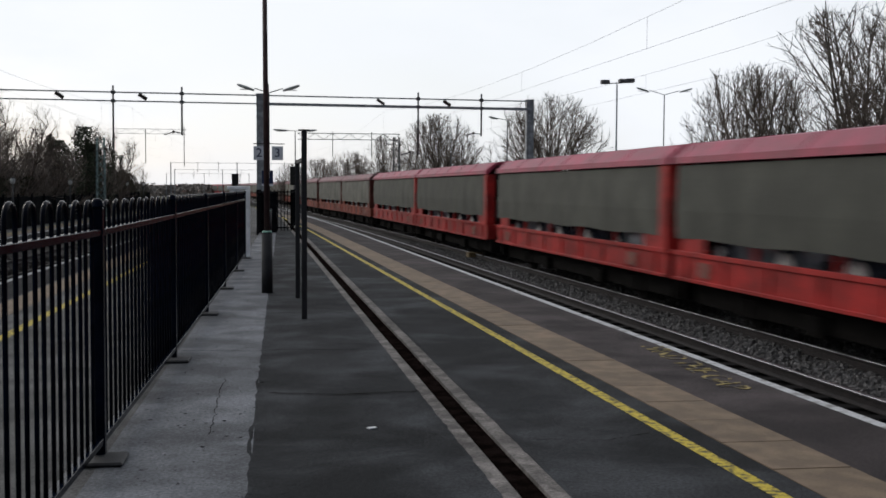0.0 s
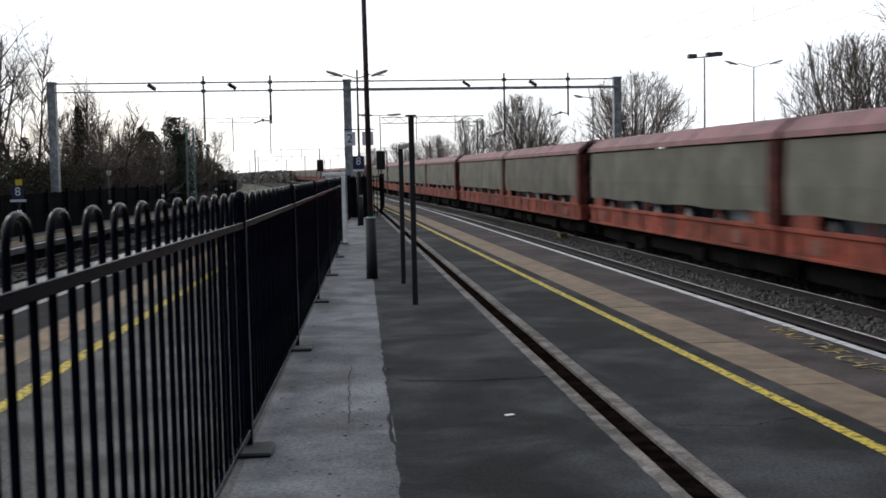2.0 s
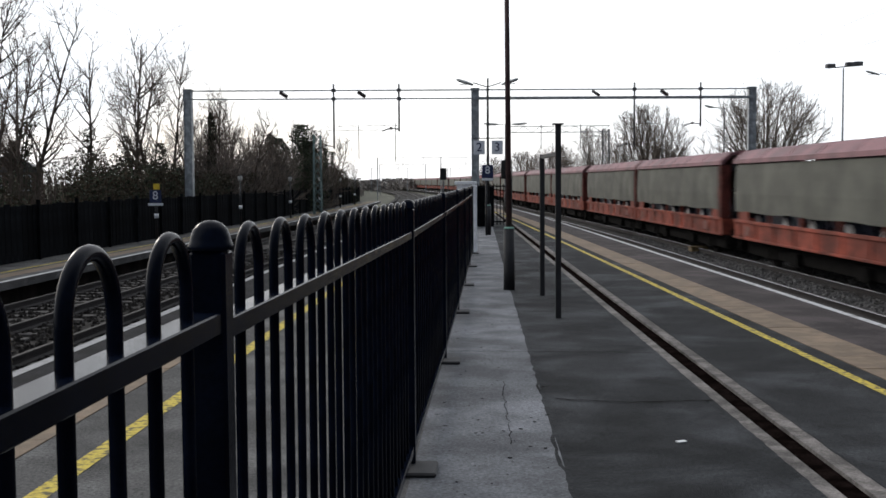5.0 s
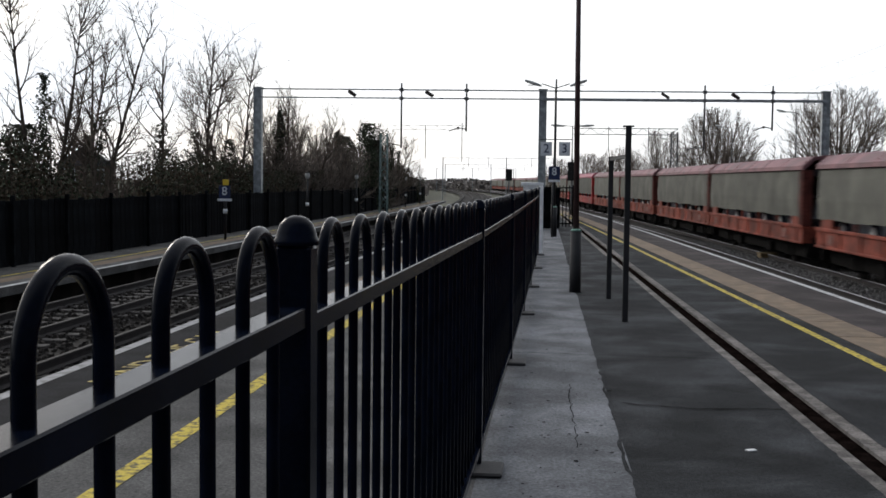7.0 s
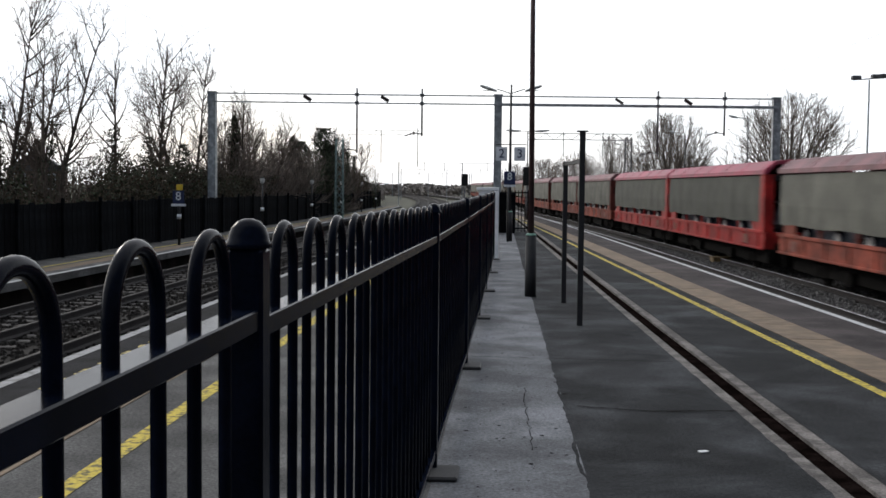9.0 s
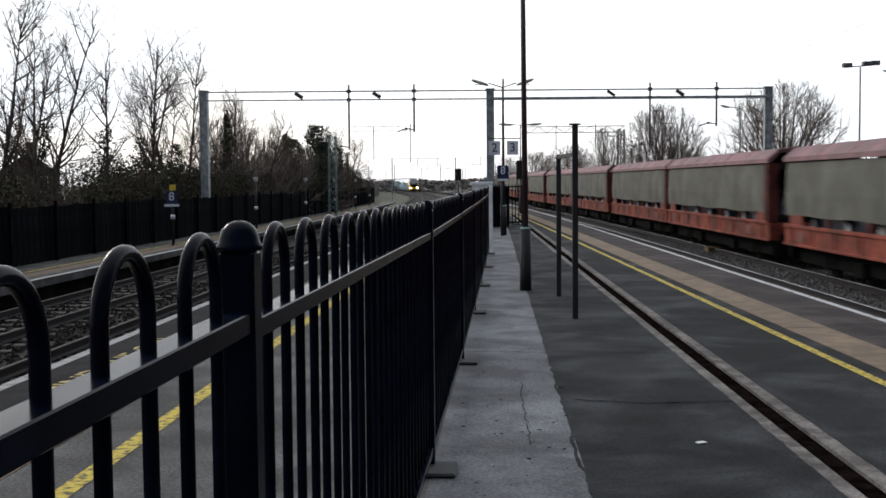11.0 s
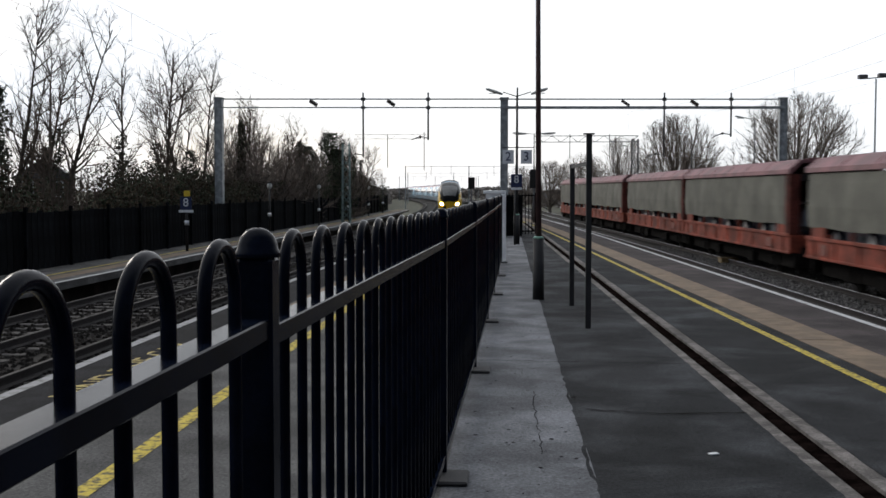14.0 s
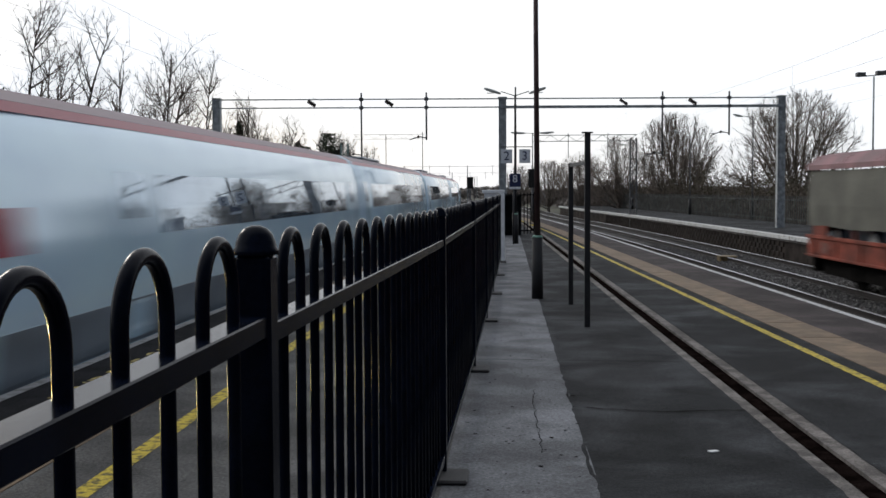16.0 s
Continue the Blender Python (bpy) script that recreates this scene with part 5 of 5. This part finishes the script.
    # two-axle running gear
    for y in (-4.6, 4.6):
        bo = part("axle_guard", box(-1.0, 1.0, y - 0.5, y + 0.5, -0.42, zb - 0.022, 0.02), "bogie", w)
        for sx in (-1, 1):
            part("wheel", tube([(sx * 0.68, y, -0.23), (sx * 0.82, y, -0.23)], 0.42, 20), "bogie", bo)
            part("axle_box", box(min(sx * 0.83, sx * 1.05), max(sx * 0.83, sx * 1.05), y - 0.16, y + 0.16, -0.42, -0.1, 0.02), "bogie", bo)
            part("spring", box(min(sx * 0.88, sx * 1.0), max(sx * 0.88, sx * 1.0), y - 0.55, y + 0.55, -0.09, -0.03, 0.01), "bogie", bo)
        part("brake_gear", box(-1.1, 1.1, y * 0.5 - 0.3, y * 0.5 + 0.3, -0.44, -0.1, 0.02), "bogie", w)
    return w


# ---- express train ----
def coach_profile(k=1.0, top=3.0, low=-0.42, wide=1.36):
    """Half outline of the body, from the skirt round the roof to the skirt."""
    pts = [(1.18, low), (1.30, low + 0.35), (1.365, 0.55), (1.36, 1.0), (1.31, 1.6), (1.235, 2.1), (1.13, 2.47), (0.96, 2.76), (0.58, 2.94), (0.0, top)]
    pts = [(x * wide / 1.365, z) for x, z in pts]
    return pts + [(-x, z) for x, z in pts[-2::-1]]


def strip_between(z0, z1, y0, y1, side, out=0.004, depth=0.02):
    """A band that follows the curve of the body side."""
    zs = [z0 + (z1 - z0) * k / 5 for k in range(6)]
    half = coach_profile()[:10]

    def xat(z):
        for (xa, za), (xb, zb) in zip(half, half[1:]):
            if za <= z <= zb:
                return xa + (xb - xa) * (z - za) / (zb - za)
        return half[-1][0]
    bm = bmesh.new()
    secs = [[(side * (xat(z) + out), y, z) for z in zs] + [(side * (xat(z) - depth), y, z) for z in reversed(zs)] for y in (y0, y1)]
    add_loft(bm, secs)
    bmesh.ops.recalc_face_normals(bm, faces=bm.faces)
    return bm


COACH, LEAD = 25.4, 27.4


def coach_fittings(c, y0, y1, first):
    for s in (-1, 1):
        part("window_band", strip_between(1.28, 2.06, y0 + 2.9, y1 - 2.4, s, 0.005), "coach_glass", c, "long glazed window band")
        n = 9
        for k in range(n):
            ya = y0 + 3.2 + (y1 - y0 - 5.9) * k / n
            part("window_pillar", strip_between(1.285, 2.055, ya, ya + 0.04, s, 0.008), "coach_skirt", c)
        part("roof_cover", strip_between(2.762, 2.938, y0 + 0.3, y1, s, 0.006), "coach_roof", c, "dull maroon-grey roof")
        part("roof_cover", strip_between(2.9385, 2.997, y0 + 0.3, y1, s, 0.006), "coach_roof", c, "dull maroon-grey roof")
        part("cantrail_stripe", strip_between(2.64, 2.758, y0 + 0.3, y1, s, 0.006), "coach_red", c, "dark red cantrail stripe")
        part("skirt", strip_between(-0.36, 0.5, y0 + 0.2, y1, s, 0.006), "coach_skirt", c, "dark blue-grey skirt")
        for ya in (y0 + 1.2, y1 - 1.7):
            d = part("door", strip_between(0.0, 2.12, ya, ya + 0.95, s, 0.010), "coach_silver", c, "passenger door")
            part("door_window", strip_between(1.5, 2.08, ya + 0.25, ya + 0.7, s, 0.014), "coach_glass", d)
    for yb in (y0 + 4.2, y1 - 4.2):
        b = part("bogie_frame", box(-1.1, 1.1, yb - 1.6, yb + 1.6, -0.5, -0.34, 0.03), "bogie", c)
        for dy in (-1.35, 1.35):
            for s in (-1, 1):
                part("wheel", tube([(s * 0.68, yb + dy, -0.225), (s * 0.82, yb + dy, -0.225)], 0.425, 18), "bogie", b)


def build_coach():
    c = thing("train_coach", "silver express train coach with red cantrail stripe", "railway coach", "express coaches")
    bm = bmesh.new()
    add_loft(bm, [[(x * k, y, z if k == 1 else 1.2 + (z - 1.2) * k) for x, z in coach_profile()] for y, k in ((0.12, 0.97), (0.22, 1), (COACH - 0.22, 1), (COACH - 0.12, 0.97))], smooth=True)
    part("body", bm, "coach_silver", c, "silver body shell")
    part("gangway", box(-0.9, 0.9, -0.1, 0.115, -0.1, 2.5, 0.05), "black_matt", c)
    coach_fittings(c, 0.2, COACH - 0.2, False)
    part("roof_pod", box(-0.6, 0.6, 6, 11, 2.95, 3.06, 0.04), "coach_skirt", c)
    return c


def build_power_car():
    """The leading coach; the nose tip lies at y = 0 and the body behind it."""
    c = thing("train_power_car", "streamlined express leading coach with yellow nose, lit headlights", "railway coach", "express coaches")
    prof = coach_profile()
    stations = [(0.0, 0.42, 0.62, 0.12), (0.06, 0.56, 0.92, 0.0), (0.22, 0.70, 1.28, -0.12), (0.5, 0.81, 1.70, -0.22), (0.9, 0.89, 2.08, -0.30), (1.4, 0.94, 2.38, -0.35), (2.0, 0.97, 2.62, -0.38), (2.8, 0.985, 2.79, -0.40), (3.8, 0.995, 2.92, -0.42), (5.0, 1.0, 2.98, -0.42), (8.0, 1.0, 3.0, -0.42), (16.0, 1.0, 3.0, -0.42), (LEAD - 0.12, 1.0, 3.0, -0.42)]
    n = len(prof)
    rings = []
    for y, w, top, low in stations:
        ring = []
        for x, z in prof:
            u = (z + 0.42) / (3.0 + 0.42)
            ring.append(Vector((x * w, y, low + (top - low) * u)))
        rings.append(ring)

    def shell(name, keep, material, label, lift=0.0, smooth=True):
        bm = bmesh.new()
        for i in range(len(rings) - 1):
            for k in range(n - 1):
                q = [rings[i][k], rings[i][k + 1], rings[i + 1][k + 1], rings[i + 1][k]]
                mid = sum(q, Vector()) / 4
                if keep(i, k, mid):
                    f = bm.faces.new([bm.verts.new(p + (p - Vector((0, 3.0, 0.8))).normalized() * lift) for p in q])
                    f.smooth = smooth
        bmesh.ops.remove_doubles(bm, verts=bm.verts, dist=0.0005)
        bmesh.ops.recalc_face_normals(bm, faces=bm.faces)
        return part(name, bm, material, c, label)

    dark = lambda i, k, m: (i == 0 and 5 <= k <= n - 7) or (1 <= i <= 2 and 4 <= k <= n - 6) or (3 <= i <= 6 and 5 <= k <= n - 7)
    yellow = lambda i, k, m: i <= 6 and not dark(i, k, m)
    shell("nose", yellow, "coach_yellow", "bright yellow rounded nose")
    shell("cab_mask", dark, "glass_dark", "black cab mask")
    shell("body", lambda i, k, m: i > 6, "coach_silver", "silver body shell")
    shell("windscreen", lambda i, k, m: 2 <= i <= 4 and 7 <= k <= n - 9, "windscreen", "raked windscreen", 0.02)
    bm = bmesh.new()
    bm.faces.new([bm.verts.new(p) for p in rings[0]])
    part("nose_tip", bm, "coach_yellow", c)
    for s in (-1, 1):
        for x, z, r, y in ((0.90, 0.36, 0.13, 0.24), (0.72, 0.28, 0.08, 0.14)):
            part("headlight", tube([(s * x, y, z), (s * x, y - 0.10, z)], r, 14), "headlight", c, "lit headlight")
        part("coupler_cover", box(min(s * 0.03, s * 0.36), max(s * 0.03, s * 0.36), -0.05, 0.12, -0.12, 0.12, 0.03), "coach_yellow", c)
        part("logo_panel", strip_between(1.22, 1.68, 3.5, 4.4, s, 0.007), "coach_red", c, "red emblem panel")
        part("skirt", strip_between(-0.36, 0.5, 3.6, 6.09, s, 0.006), "coach_skirt", c)
        part("roof_cover", strip_between(2.762, 2.938, 3.8, 6.19, s, 0.006), "coach_roof", c, "dull maroon-grey roof")
        part("roof_cover", strip_between(2.9385, 2.997, 3.8, 6.19, s, 0.006), "coach_roof", c, "dull maroon-grey roof")
        part("cantrail_stripe", strip_between(2.64, 2.758, 3.8, 6.19, s, 0.006), "coach_red", c, "dark red cantrail stripe")
    coach_fittings(c, 5.9, LEAD - 0.2, True)
    return c


# ---- motion ----
def on_track(centre, y, half):
    """A vehicle's pose on a track: middle at y, its ends half metres away on the line."""
    a, b = centre(y - half), centre(y + half)
    return pose((a + b) / 2, y, 0, 0, 0, math.degrees(math.atan2(-(b - a), 2 * half)))


TAIL = [(0.0, 45.2 + 30.4 * 15.5 + 5.1), (3.5, 45.2 + 30.4 * 12.0 + 4.9), (7.0, 45.2 + 30.4 * 8.5 + 2.95), (11.0, 45.2 + 30.4 * 4.5 + 0.75), (14.0, 45.2 + 30.4 * 1.5 + 0.1), (15.0, 60.1), (15.5, 45.5), (16.0, 29.9)]


def tail_at(t):
    for (ta, a), (tb, b) in zip(TAIL, TAIL[1:]):
        if t <= tb:
            return a + (b - a) * (t - ta) / (tb - ta)
    return TAIL[-1][1]


def nose_at(t):
    return 34.3 + 57.0 * (15.5 - t)


WAGONS, COACHES = [], []


def build_trains():
    faded = build_wagon("faded", "faded_roof", "covered car-carrying wagon in faded red with grey curtain")
    red = build_wagon("red", "red_roof", "covered car-carrying wagon in bright red with grey curtain")
    count = 36
    used = {"faded": False, "red": False}
    for k in range(count):
        bright = k >= 30 or k in (12, 13)
        key, proto = ("red", red) if bright else ("faded", faded)
        if used[key]:
            w = copy_thing(proto, Matrix.Identity(4))
        else:
            w = proto
            used[key] = True
        WAGONS.append((k, w))
    lead = build_power_car()
    COACHES.append((0, lead))
    c = build_coach()
    COACHES.append((1, c))
    for k in range(2, 9):
        COACHES.append((k, copy_thing(c, Matrix.Identity(4))))


def motions():
    times = [0.5 * k for k in range(33)]
    for k, w in WAGONS:
        # pairs are close-coupled: every second gap is wider
        shift = 0.3 if k % 2 else -0.3
        rows = []
        for t in times:
            y = tail_at(t) - 7.3 - PITCH * k + shift
            rows.append((t, on_track(TRACKS["right_far"], y, 4.6)))
        walk(w, rows)
    for k, c in COACHES:
        rows = []
        for t in times:
            y = nose_at(t) + COACH * k + COACH / 2 + (LEAD - COACH if k else 0)
            m = on_track(TRACKS["left_near"], y, 8.0)
            rows.append((t, m @ Matrix.Translation((0, -COACH / 2, 0))))
        walk(c, rows)


# ---- assembly ----
build_ground()
build_platforms()
build_fence()
build_lamp_column()
twin_lamp(-0.02, 39.2, 0.0, 5.17, 0.5, 0.16, "black_matt", 0.6)
twin_lamp(1.0, 66.0, 0.0, 5.2, 0.4, 0.02, "galv_dark", 0.9)
twin_lamp(13.15, 62.0, 0.08, 5.75, 0.55, 0.12, "galv_dark", 0.55, -1)
twin_lamp(11.9, 76.0, 0.08, 5.6, 0.55, 0.12, "galv_dark", 0.55, -1)
twin_lamp(10.2, 97.0, 0.08, 5.6, 0.55, 0.12, "galv_dark", 0.55, -1)
for py in (51.4, 64.6, 76.8, 89.0, 101.0):
    lantern_post(-11.75 + (left_edge(py) - left_edge(50)), py)
twin_lamp(21.85, 60.0, -1.1, 7.2, 0.9, 0.25, "galv_dark", 0.75)
flood_mast(19.66, 62.0, 7.95)
build_signs()
signal(-3.75, 90.0, -1.1, 1.95, 2.9)
signal(0.95, 62.0, 0.0, 1.95, 3.0, 0.5)
build_gantry()
build_far_gantries()
build_wires()
build_side_fences()
build_house()
build_trees()
build_scrub()
for ex, ey, eh, er in ((-13.5, 79.0, 6.9, 2.3), (-14.6, 75.0, 5.8, 2.2), (-13.9, 84.5, 5.9, 2.0), (-24.8, 49.0, 5.2, 2.6)):
    evergreen(ex, ey, eh, er, int(ey))
bit = thing("litter", "small scrap of white paper on the asphalt", "litter", at=(1.38, 7.5, 0.003), rz=25)
part("scrap", box(-0.035, 0.035, -0.022, 0.022, 0, 0.008, 0.002), "paper", bit)
build_trains()
build_tracks()
build_wall_bricks()
motions()
